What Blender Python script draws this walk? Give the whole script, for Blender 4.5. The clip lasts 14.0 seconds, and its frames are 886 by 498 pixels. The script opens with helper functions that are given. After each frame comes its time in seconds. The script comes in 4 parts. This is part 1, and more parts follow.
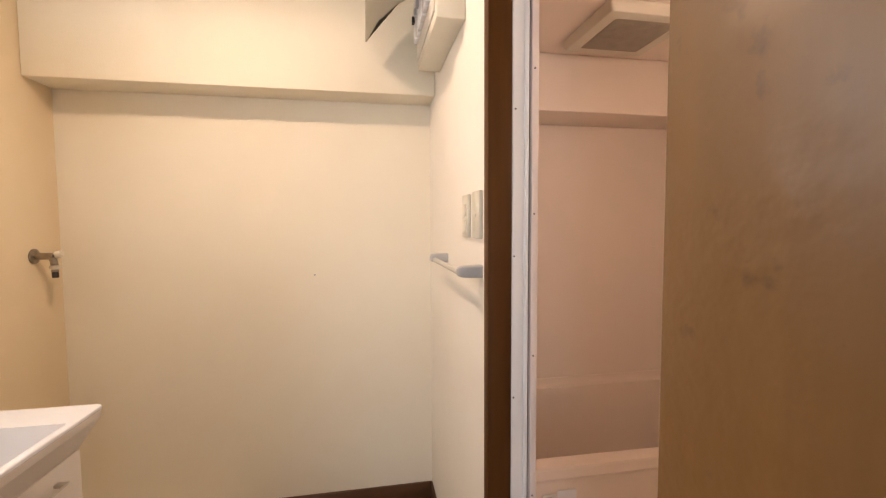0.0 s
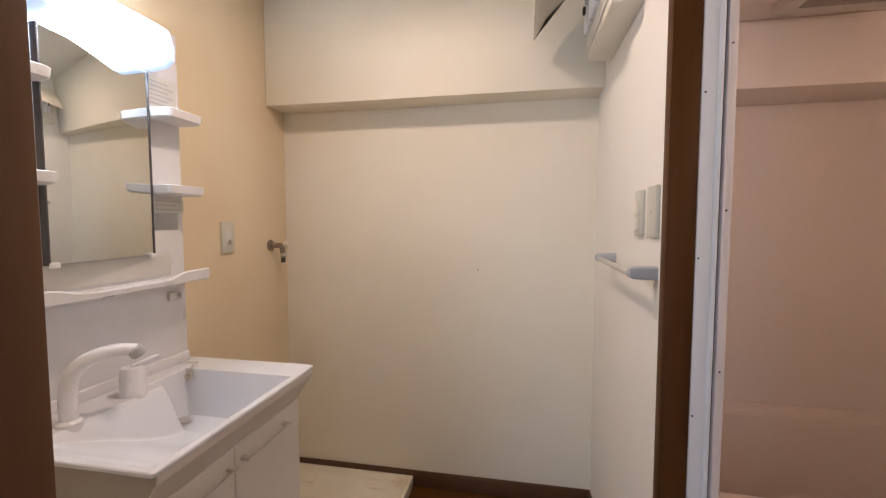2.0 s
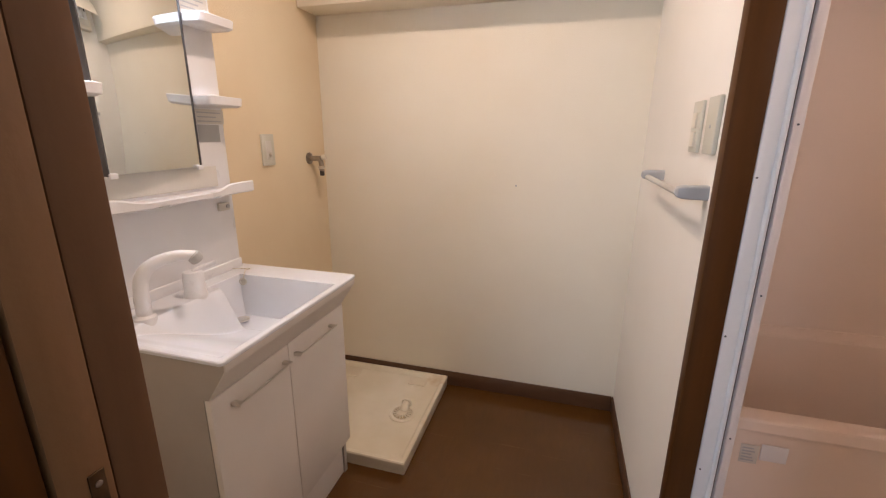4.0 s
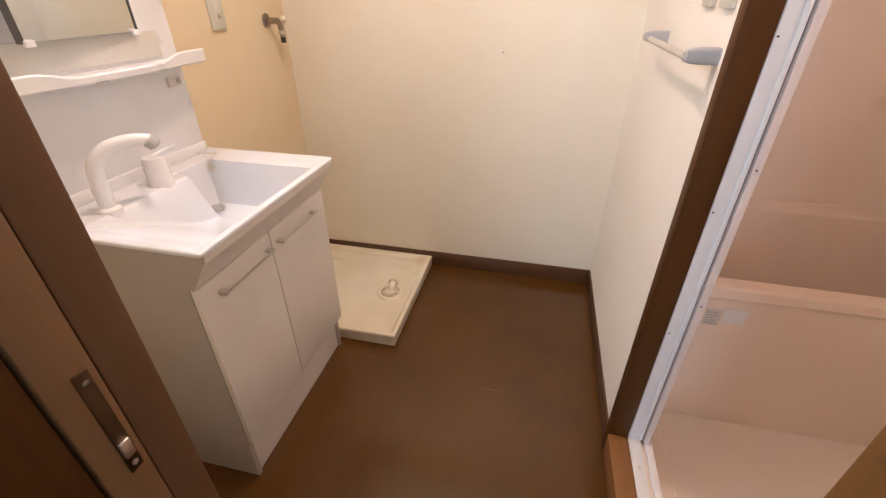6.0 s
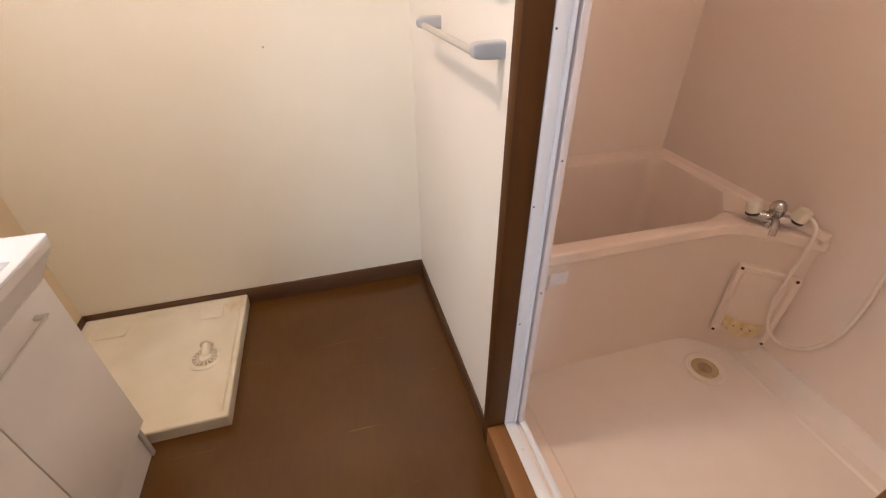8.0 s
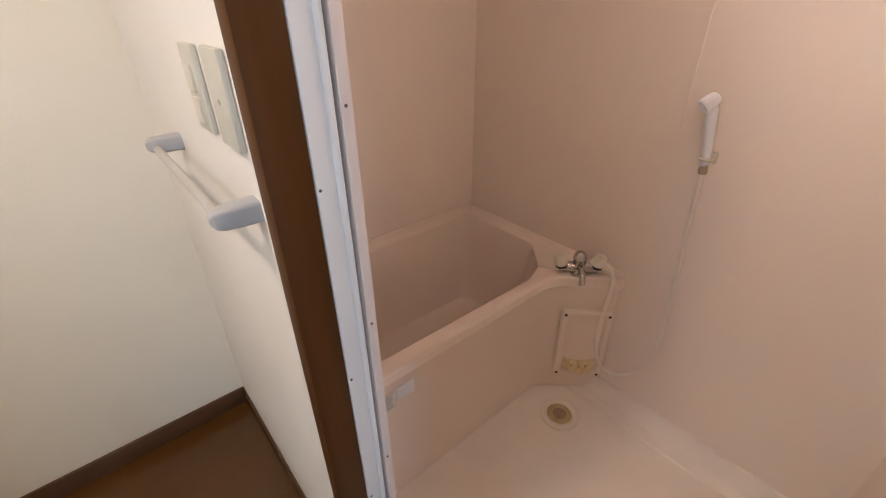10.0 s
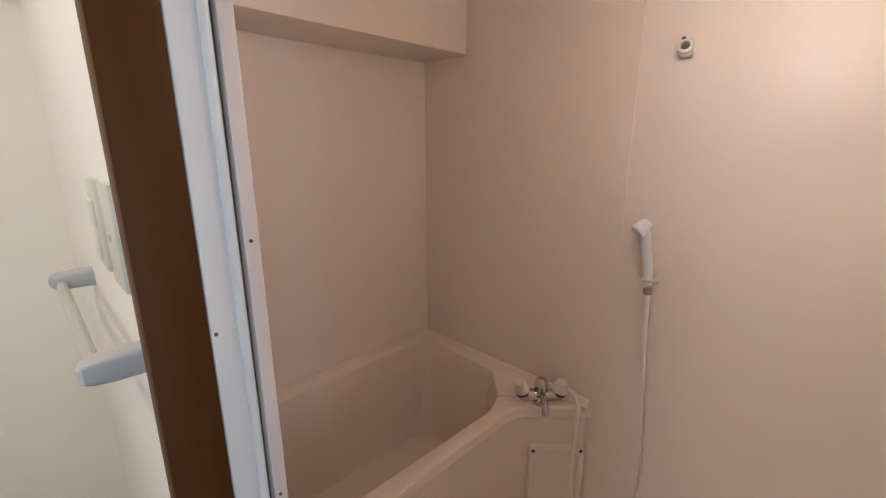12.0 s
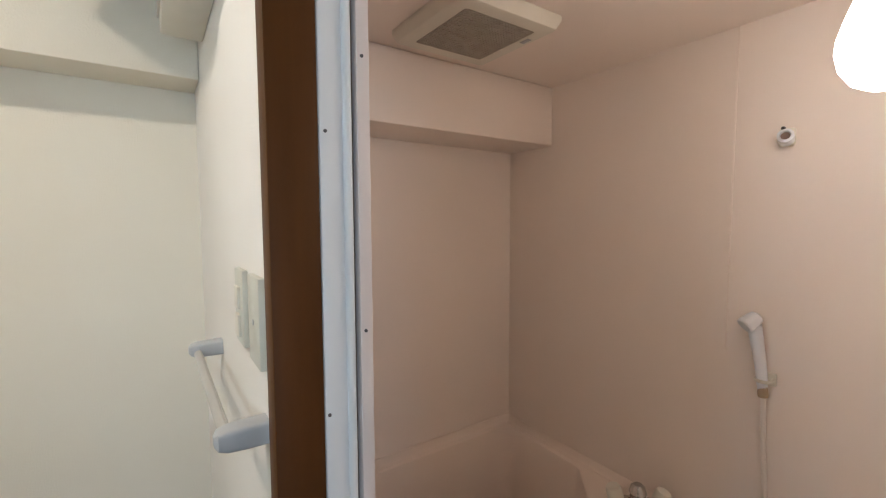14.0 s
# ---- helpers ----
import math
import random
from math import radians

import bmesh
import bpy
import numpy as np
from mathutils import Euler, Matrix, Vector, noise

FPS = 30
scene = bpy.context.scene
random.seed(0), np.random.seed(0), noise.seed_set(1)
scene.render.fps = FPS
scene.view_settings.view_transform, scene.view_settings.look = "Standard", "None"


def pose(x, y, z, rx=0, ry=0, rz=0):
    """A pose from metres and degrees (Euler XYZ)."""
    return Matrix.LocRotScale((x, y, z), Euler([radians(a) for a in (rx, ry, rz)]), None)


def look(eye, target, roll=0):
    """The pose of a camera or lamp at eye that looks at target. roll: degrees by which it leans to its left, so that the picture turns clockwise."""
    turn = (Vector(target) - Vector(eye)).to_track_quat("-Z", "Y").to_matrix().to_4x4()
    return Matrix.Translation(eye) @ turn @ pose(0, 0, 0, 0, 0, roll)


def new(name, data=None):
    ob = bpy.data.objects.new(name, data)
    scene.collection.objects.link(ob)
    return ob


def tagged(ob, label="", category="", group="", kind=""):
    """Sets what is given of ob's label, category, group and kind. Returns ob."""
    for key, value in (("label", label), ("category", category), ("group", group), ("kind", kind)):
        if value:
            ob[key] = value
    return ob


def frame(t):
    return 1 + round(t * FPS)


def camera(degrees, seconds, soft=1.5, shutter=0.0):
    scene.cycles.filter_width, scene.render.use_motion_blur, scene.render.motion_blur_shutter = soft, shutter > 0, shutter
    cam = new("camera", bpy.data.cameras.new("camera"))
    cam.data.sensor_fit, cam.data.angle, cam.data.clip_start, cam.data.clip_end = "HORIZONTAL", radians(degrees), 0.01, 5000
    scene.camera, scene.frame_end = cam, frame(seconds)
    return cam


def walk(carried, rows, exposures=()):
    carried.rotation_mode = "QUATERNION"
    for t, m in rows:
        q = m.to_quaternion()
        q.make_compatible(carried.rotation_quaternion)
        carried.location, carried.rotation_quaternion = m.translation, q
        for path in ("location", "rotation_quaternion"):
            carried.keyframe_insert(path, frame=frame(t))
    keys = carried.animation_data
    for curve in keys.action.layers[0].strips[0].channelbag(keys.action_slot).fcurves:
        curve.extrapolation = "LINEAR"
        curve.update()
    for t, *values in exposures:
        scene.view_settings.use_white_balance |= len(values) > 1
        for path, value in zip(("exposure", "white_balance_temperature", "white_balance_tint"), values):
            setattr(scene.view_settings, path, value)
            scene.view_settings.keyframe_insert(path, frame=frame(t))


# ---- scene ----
cam = camera(92.9, 14.0, soft=1.2)
PATH = [
    (0, (0.246, 0.137, 1.269), (0.604, 2.102, 1.152), -0.3),
    (0.5, (0.232, 0.153, 1.276), (0.43, 2.139, 1.149), -0.3),
    (1, (0.21, 0.139, 1.269), (0.206, 2.136, 1.154), -0.1),
    (1.5, (0.214, 0.135, 1.274), (0.005, 2.121, 1.155), -0.0),
    (2, (0.228, 0.114, 1.268), (-0.148, 2.074, 1.142), 0.0),
    (2.2, (0.236, 0.115, 1.276), (-0.2, 2.062, 1.13), 0.0),
    (4.3, (0.218, 0.114, 1.267), (-0.303, 1.951, 0.671), -0.0),
    (4.5, (0.209, 0.113, 1.265), (-0.298, 1.936, 0.618), 0.0),
    (5, (0.208, 0.122, 1.265), (-0.279, 1.889, 0.464), 0.1),
    (5.5, (0.204, 0.136, 1.261), (-0.243, 1.848, 0.329), 0.0),
    (6, (0.204, 0.154, 1.257), (-0.178, 1.82, 0.219), -0.0),
    (6.5, (0.184, 0.158, 1.253), (-0.069, 1.807, 0.149), -0.2),
    (7, (0.136, 0.148, 1.262), (0.109, 1.801, 0.137), -0.3),
    (7.5, (0.135, 0.207, 1.274), (0.326, 1.841, 0.137), -0.5),
    (8, (0.195, 0.365, 1.289), (0.625, 1.956, 0.157), -0.7),
    (8.5, (0.3, 0.528, 1.365), (0.955, 2.034, 0.224), -0.7),
    (9, (0.355, 0.57, 1.389), (1.212, 1.985, 0.264), -0.7),
    (9.2, (0.358, 0.576, 1.394), (1.277, 1.961, 0.282), -0.7),
    (11.3, (0.439, 0.593, 1.396), (1.759, 1.925, 0.703), -0.4),
    (11.5, (0.445, 0.592, 1.396), (1.783, 1.937, 0.762), -0.3),
    (12, (0.458, 0.592, 1.394), (1.832, 1.962, 0.909), -0.2),
    (12.5, (0.469, 0.594, 1.392), (1.86, 1.986, 1.036), -0.3),
    (13, (0.473, 0.59, 1.397), (1.85, 2.019, 1.148), -0.4),
    (13.5, (0.466, 0.588, 1.415), (1.789, 2.078, 1.241), -0.4),
    (14, (0.417, 0.582, 1.428), (1.546, 2.227, 1.288), -0.2),
]
EXPO = [(0, 0.45, 7100, 17), (0.5, 0.36, 6650, 17), (1.5, 0.0, 6150, 16), (2, -0.02, 6050, 16), (4.3, 0.28, 6250, 18), (6, 0.68, 6350, 18), (7.5, 0.72, 6300, 17), (9, 0.48, 6100, 14), (11.3, 0.22, 5700, 9), (14, 0.09, 5450, 2)]
walk(cam, [(t, look(eye, target, roll)) for t, eye, target, roll in PATH], EXPO)

# ---- light ----
world = bpy.data.worlds.new("indoors")
scene.world = world
world.use_nodes = True
world.node_tree.nodes["Background"].inputs[0].default_value = (0.6, 0.65, 0.75, 1)
world.node_tree.nodes["Background"].inputs[1].default_value = 0.02


def area_lamp(name, m, size, size_y, watts, colour, shape="RECTANGLE"):
    data = bpy.data.lights.new(name, "AREA")
    data.shape, data.size, data.size_y, data.energy, data.color = shape, size, size_y, watts, colour
    ob = new(name, data)
    ob.matrix_world = m
    return ob


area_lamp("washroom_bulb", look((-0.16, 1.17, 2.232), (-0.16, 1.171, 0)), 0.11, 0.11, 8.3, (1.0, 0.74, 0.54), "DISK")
TUBE_PEAK = 33.0
# Added area lamp for inferred cool light from the hall; no window is built.
area_lamp("hall_daylight", look((-0.3, -1.68, 1.05), (0.0, 0.5, 1.05)), 0.8, 1.9, 22.0, (0.74, 0.87, 1.0))

# ---- rooms, in metres ----
XW, XE = -0.925, 0.532          # washroom, west and east wall
YS, YN = 0.420, 2.015           # washroom, south and north wall
ZC = 2.30                       # washroom ceiling
BX0, BX1 = 0.645, 1.720         # bathroom
BY0, BY1 = 0.355, 1.955
BZ0, BZ1 = -0.065, 1.937
JL, JR = -0.183, 0.433          # hall doorway
JY = 0.20                       # hall face of the doorway's wall
BO0, BO1 = 0.424, 1.066         # bathroom opening along y
ZO = 1.90                       # its head


# ---- materials ----
def material(name):
    m = bpy.data.materials.new(name)
    m.use_nodes = True
    return m, m.node_tree.nodes, m.node_tree.links, m.node_tree.nodes["Principled BSDF"]


def surface(name, dark, light, rough=0.5, scale=(8, 8, 8), detail=4.0, bump=0.1, bump_scale=200.0, metal=0.0, spots=None, coat=0.0, rough_var=0.03, ramp=(0.3, 0.7), bump_dist=0.002, spec=0.5):
    """A surface of two near colours mixed by large noise, with fine relief and uneven gloss."""
    m, n, l, b = material(name)
    co = n.new("ShaderNodeTexCoord")
    mp = n.new("ShaderNodeMapping")
    mp.inputs["Scale"].default_value = scale
    l.new(co.outputs["Object"], mp.inputs["Vector"])
    no = n.new("ShaderNodeTexNoise")
    no.inputs["Scale"].default_value, no.inputs["Detail"].default_value = 1.0, detail
    l.new(mp.outputs[0], no.inputs["Vector"])
    cr = n.new("ShaderNodeValToRGB")
    cr.color_ramp.elements[0].position, cr.color_ramp.elements[1].position = ramp
    cr.color_ramp.elements[0].color, cr.color_ramp.elements[1].color = (*dark, 1), (*light, 1)
    l.new(no.outputs[0], cr.inputs[0])
    col = cr.outputs[0]
    if spots:
        n2 = n.new("ShaderNodeTexNoise")
        n2.inputs["Scale"].default_value, n2.inputs["Detail"].default_value = spots[1], 5.0
        l.new(co.outputs["Object"], n2.inputs["Vector"])
        r2 = n.new("ShaderNodeValToRGB")
        r2.color_ramp.elements[0].position, r2.color_ramp.elements[1].position = spots[2], spots[2] + 0.12
        l.new(n2.outputs[0], r2.inputs[0])
        mx = n.new("ShaderNodeMixRGB")
        mx.inputs[2].default_value = (*spots[0], 1)
        l.new(r2.outputs[0], mx.inputs[0])
        l.new(col, mx.inputs[1])
        col = mx.outputs[0]
    l.new(col, b.inputs["Base Color"])
    mr = n.new("ShaderNodeMapRange")
    mr.inputs[3].default_value, mr.inputs[4].default_value = max(rough - rough_var, 0.02), min(rough + rough_var, 1)
    l.new(no.outputs[0], mr.inputs[0])
    l.new(mr.outputs[0], b.inputs["Roughness"])
    b.inputs["Metallic"].default_value = metal
    b.inputs["Specular IOR Level"].default_value = spec
    b.inputs["Coat Weight"].default_value = coat
    if bump:
        n3 = n.new("ShaderNodeTexNoise")
        n3.inputs["Scale"].default_value, n3.inputs["Detail"].default_value = bump_scale, 3.0
        l.new(co.outputs["Object"], n3.inputs["Vector"])
        bp = n.new("ShaderNodeBump")
        bp.inputs["Strength"].default_value, bp.inputs["Distance"].default_value = bump, bump_dist
        l.new(n3.outputs[0], bp.inputs["Height"])
        l.new(bp.outputs[0], b.inputs["Normal"])
    return m


def glow(name, colour, strength):
    m, n, l, b = material(name)
    b.inputs["Base Color"].default_value = (0.9, 0.9, 0.9, 1)
    b.inputs["Roughness"].default_value = 0.35
    b.inputs["Emission Color"].default_value = (*colour, 1)
    b.inputs["Emission Strength"].default_value = strength
    return m


WALLPAPER = surface("wallpaper", (0.80, 0.745, 0.625), (0.84, 0.79, 0.675), 0.85, (2.2, 2.2, 2.2), 6, 0.4, 260, bump_dist=0.002)
WALLPAPER_WEST = surface("yellower_wallpaper", (0.74, 0.61, 0.42), (0.80, 0.69, 0.50), 0.85, (2.4, 2.4, 1.6), 6, 0.4, 260, bump_dist=0.002)
# Same wallpaper, whitened to stand in for the mirror lamp's light on the east wall.
WALLPAPER_LAMP_LIT = surface("lamp_lit_wallpaper", (0.82, 0.79, 0.73), (0.86, 0.83, 0.775), 0.85, (2.2, 2.2, 2.2), 6, 0.4, 260, bump_dist=0.002)
PLASTER = surface("ceiling_paper", (0.72, 0.70, 0.64), (0.80, 0.78, 0.72), 0.9, (3, 3, 3), 4, 0.4, 300)
# The spots put the shade of dents in the varnish into the colour.
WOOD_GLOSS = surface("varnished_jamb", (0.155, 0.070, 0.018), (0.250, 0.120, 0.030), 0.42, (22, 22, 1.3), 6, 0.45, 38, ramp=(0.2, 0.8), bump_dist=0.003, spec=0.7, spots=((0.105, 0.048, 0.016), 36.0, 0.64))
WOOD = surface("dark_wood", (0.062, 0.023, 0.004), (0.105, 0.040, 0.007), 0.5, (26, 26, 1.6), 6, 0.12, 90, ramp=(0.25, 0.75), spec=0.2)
WOOD_EDGE = surface("door_edge_wood", (0.195, 0.102, 0.044), (0.27, 0.145, 0.066), 0.5, (30, 30, 1.4), 6, 0.12, 110, ramp=(0.25, 0.75))
WOOD_PALE = surface("lighter_jamb_wood", (0.135, 0.068, 0.034), (0.19, 0.10, 0.052), 0.5, (26, 26, 1.6), 6, 0.12, 90, ramp=(0.25, 0.75), spec=0.25)
WOOD_SILL = surface("sill_wood", (0.22, 0.098, 0.030), (0.30, 0.14, 0.046), 0.45, (30, 1.5, 30), 6, 0.1, 110, ramp=(0.25, 0.75))
BASE = surface("baseboard_vinyl", (0.085, 0.040, 0.018), (0.12, 0.058, 0.027), 0.4, (6, 6, 20), 4, 0.08, 150)
BATH_WALL = surface("bath_panel", (0.86, 0.75, 0.665), (0.89, 0.785, 0.70), 0.36, (1.7, 1.7, 1.2), 5, 0.05, 60, rough_var=0.03)
BATH_TUB = surface("tub_plastic", (0.845, 0.725, 0.635), (0.87, 0.755, 0.665), 0.30, (3, 3, 3), 3, 0.0, rough_var=0.0)
BATH_PAN = surface("bath_floor_plastic", (0.84, 0.765, 0.69), (0.875, 0.80, 0.725), 0.40, (6, 6, 6), 5, 0.25, 260)
WHITE = surface("white_plastic", (0.75, 0.76, 0.79), (0.80, 0.81, 0.84), 0.28, (7, 7, 7), 3, 0.02, 80)
# White resin, with the mirror lamp's cool light tinted into the colour.
CERAMIC = surface("basin_resin", (0.75, 0.78, 0.84), (0.80, 0.83, 0.89), 0.16, (5, 5, 5), 3, 0.0, rough_var=0.05)
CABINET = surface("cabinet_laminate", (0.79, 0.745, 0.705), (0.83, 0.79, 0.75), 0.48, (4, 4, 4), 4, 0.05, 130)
# Darker than the doors: the near side's shade is put into this colour.
CARCASS_SHADED = surface("shaded_cabinet_side", (0.46, 0.42, 0.39), (0.52, 0.475, 0.44), 0.4, (4, 4, 4), 4, 0.05, 130)
CHROME = surface("chrome", (0.46, 0.45, 0.44), (0.58, 0.57, 0.56), 0.24, (20, 20, 20), 3, 0.03, 200, metal=1.0)
OLD_CHROME = surface("dulled_chrome", (0.24, 0.21, 0.18), (0.40, 0.36, 0.32), 0.30, (40, 40, 40), 4, 0.05, 200, metal=1.0)
STEEL = surface("brushed_steel", (0.66, 0.63, 0.58), (0.76, 0.73, 0.68), 0.36, (10, 10, 120), 3, 0.05, 200, metal=1.0)
BRONZE = surface("dark_bronze", (0.09, 0.06, 0.035), (0.15, 0.10, 0.06), 0.38, (60, 60, 20), 4, 0.1, 300, metal=1.0)
# Brightened and blued in place of the cool light that falls on the frame.
ALU = surface("white_aluminium", (0.79, 0.82, 0.85), (0.84, 0.865, 0.89), 0.36, (9, 9, 4), 4, 0.05, 180)
# Brown that paints the shade in the frame's groove and the bracket's cup.
HOLLOW_SHADE = surface("brown_hollow_shade", (0.13, 0.085, 0.065), (0.17, 0.115, 0.09), 0.7, (20, 20, 20), 3, 0.05, 180)
INNER = surface("pale_strip", (0.72, 0.66, 0.64), (0.78, 0.72, 0.70), 0.4, (9, 9, 4), 3, 0.04, 150)
GREY = surface("grey_plastic", (0.40, 0.41, 0.43), (0.48, 0.49, 0.50), 0.42, (9, 9, 9), 3, 0.05, 180)
PALE_GREY = surface("pale_grey_plastic", (0.60, 0.58, 0.54), (0.67, 0.65, 0.60), 0.4, (9, 9, 9), 3, 0.04, 180)
MESH_GREY = surface("grey_mesh", (0.36, 0.31, 0.25), (0.44, 0.39, 0.32), 0.6, (30, 30, 30), 3, 0.05, 180)
IVORY = surface("ivory_plastic", (0.70, 0.66, 0.56), (0.76, 0.72, 0.62), 0.4, (6, 6, 6), 3, 0.04, 140)
PAN = surface("pan_plastic", (0.72, 0.66, 0.52), (0.80, 0.75, 0.63), 0.38, (7, 7, 7), 5, 0.06, 120, spots=((0.58, 0.44, 0.24), 5.0, 0.62))
BAR = surface("grey_bar", (0.44, 0.43, 0.40), (0.50, 0.49, 0.46), 0.42, (9, 9, 9), 3, 0.04, 180)
PLATE = surface("grey_green_plate", (0.56, 0.55, 0.47), (0.62, 0.61, 0.53), 0.4, (6, 6, 6), 3, 0.04, 140)
RUBBER = surface("black_rubber", (0.02, 0.018, 0.016), (0.035, 0.03, 0.028), 0.6, (30, 30, 30), 3, 0.05, 200)
RUST = surface("stained_plastic", (0.46, 0.35, 0.17), (0.62, 0.49, 0.28), 0.5, (40, 40, 40), 5, 0.1, 150)
STAINED = surface("yellowed_plastic", (0.66, 0.49, 0.22), (0.80, 0.67, 0.44), 0.45, (45, 45, 45), 5, 0.1, 150)
DARK_BROWN = surface("dark_brown_plastic", (0.26, 0.185, 0.115), (0.44, 0.33, 0.21), 0.5, (30, 30, 30), 5, 0.1, 150)
EDGE = surface("mirror_edge", (0.10, 0.10, 0.11), (0.14, 0.14, 0.15), 0.35, (20, 20, 20), 2, 0.0, metal=0.6)
MIRROR, _n, _l, _b = material("mirror")
_b.inputs["Base Color"].default_value = (0.82, 0.84, 0.82, 1)
_b.inputs["Metallic"].default_value, _b.inputs["Roughness"].default_value = 1.0, 0.02
TUBE_LIGHT = glow("lit_cover", (0.62, 0.82, 1.0), 1.0)
# the tube shines through the middle of its cover, the ends stay dimmer
_n, _l = TUBE_LIGHT.node_tree.nodes, TUBE_LIGHT.node_tree.links
_co, _sep, _d, _sq, _ex, _mu, _ad = (_n.new("ShaderNode" + k) for k in ("TexCoord", "SeparateXYZ", "Math", "Math", "Math", "Math", "Math"))
_d.operation, _sq.operation, _ex.operation, _mu.operation, _ad.operation = "SUBTRACT", "MULTIPLY", "POWER", "MULTIPLY", "ADD"
_d.inputs[1].default_value = 1.03
_l.new(_co.outputs["Object"], _sep.inputs[0])
_l.new(_sep.outputs["Y"], _d.inputs[0])
_l.new(_d.outputs[0], _sq.inputs[0])
_l.new(_d.outputs[0], _sq.inputs[1])
_ex.inputs[0].default_value = math.exp(-1)
_pw = _n.new("ShaderNodeMath")
_pw.operation = "MULTIPLY"
_pw.inputs[1].default_value = 1 / 0.11 ** 2
_l.new(_sq.outputs[0], _pw.inputs[0])
_l.new(_pw.outputs[0], _mu.inputs[0])
_l.new(_pw.outputs[0], _mu.inputs[1])
_l.new(_mu.outputs[0], _ex.inputs[1])
_ga = _n.new("ShaderNodeMath")
_ga.operation = "MULTIPLY"
_ga.inputs[1].default_value = TUBE_PEAK
_l.new(_ex.outputs[0], _ga.inputs[0])
_ad.inputs[1].default_value = 0.7
_l.new(_ga.outputs[0], _ad.inputs[0])
_l.new(_ad.outputs[0], _n["Principled BSDF"].inputs["Emission Strength"])
_rp = _n.new("ShaderNodeValToRGB")
_rp.color_ramp.elements[0].color = (0.26, 0.55, 1.0, 1)
_rp.color_ramp.elements[1].position, _rp.color_ramp.elements[1].color = 0.04, (0.80, 0.92, 1.0, 1)
_l.new(_ex.outputs[0], _rp.inputs[0])
_l.new(_rp.outputs[0], _n["Principled BSDF"].inputs["Emission Color"])
BULB_GLOW = glow("lit_globe", (1.0, 0.78, 0.61), 9.6)
# glow made dimmer towards the neck to soften the hot spot on the wall
_n, _l = BULB_GLOW.node_tree.nodes, BULB_GLOW.node_tree.links
_co, _sep, _mr = (_n.new("ShaderNode" + k) for k in ("TexCoord", "SeparateXYZ", "MapRange"))
_l.new(_co.outputs["Generated"], _sep.inputs[0])
_l.new(_sep.outputs["Z"], _mr.inputs[0])
_mr.inputs[1].default_value, _mr.inputs[2].default_value, _mr.inputs[3].default_value, _mr.inputs[4].default_value = 0.0, 0.55, 26.0, 20.0
_l.new(_mr.outputs[0], _n["Principled BSDF"].inputs["Emission Strength"])


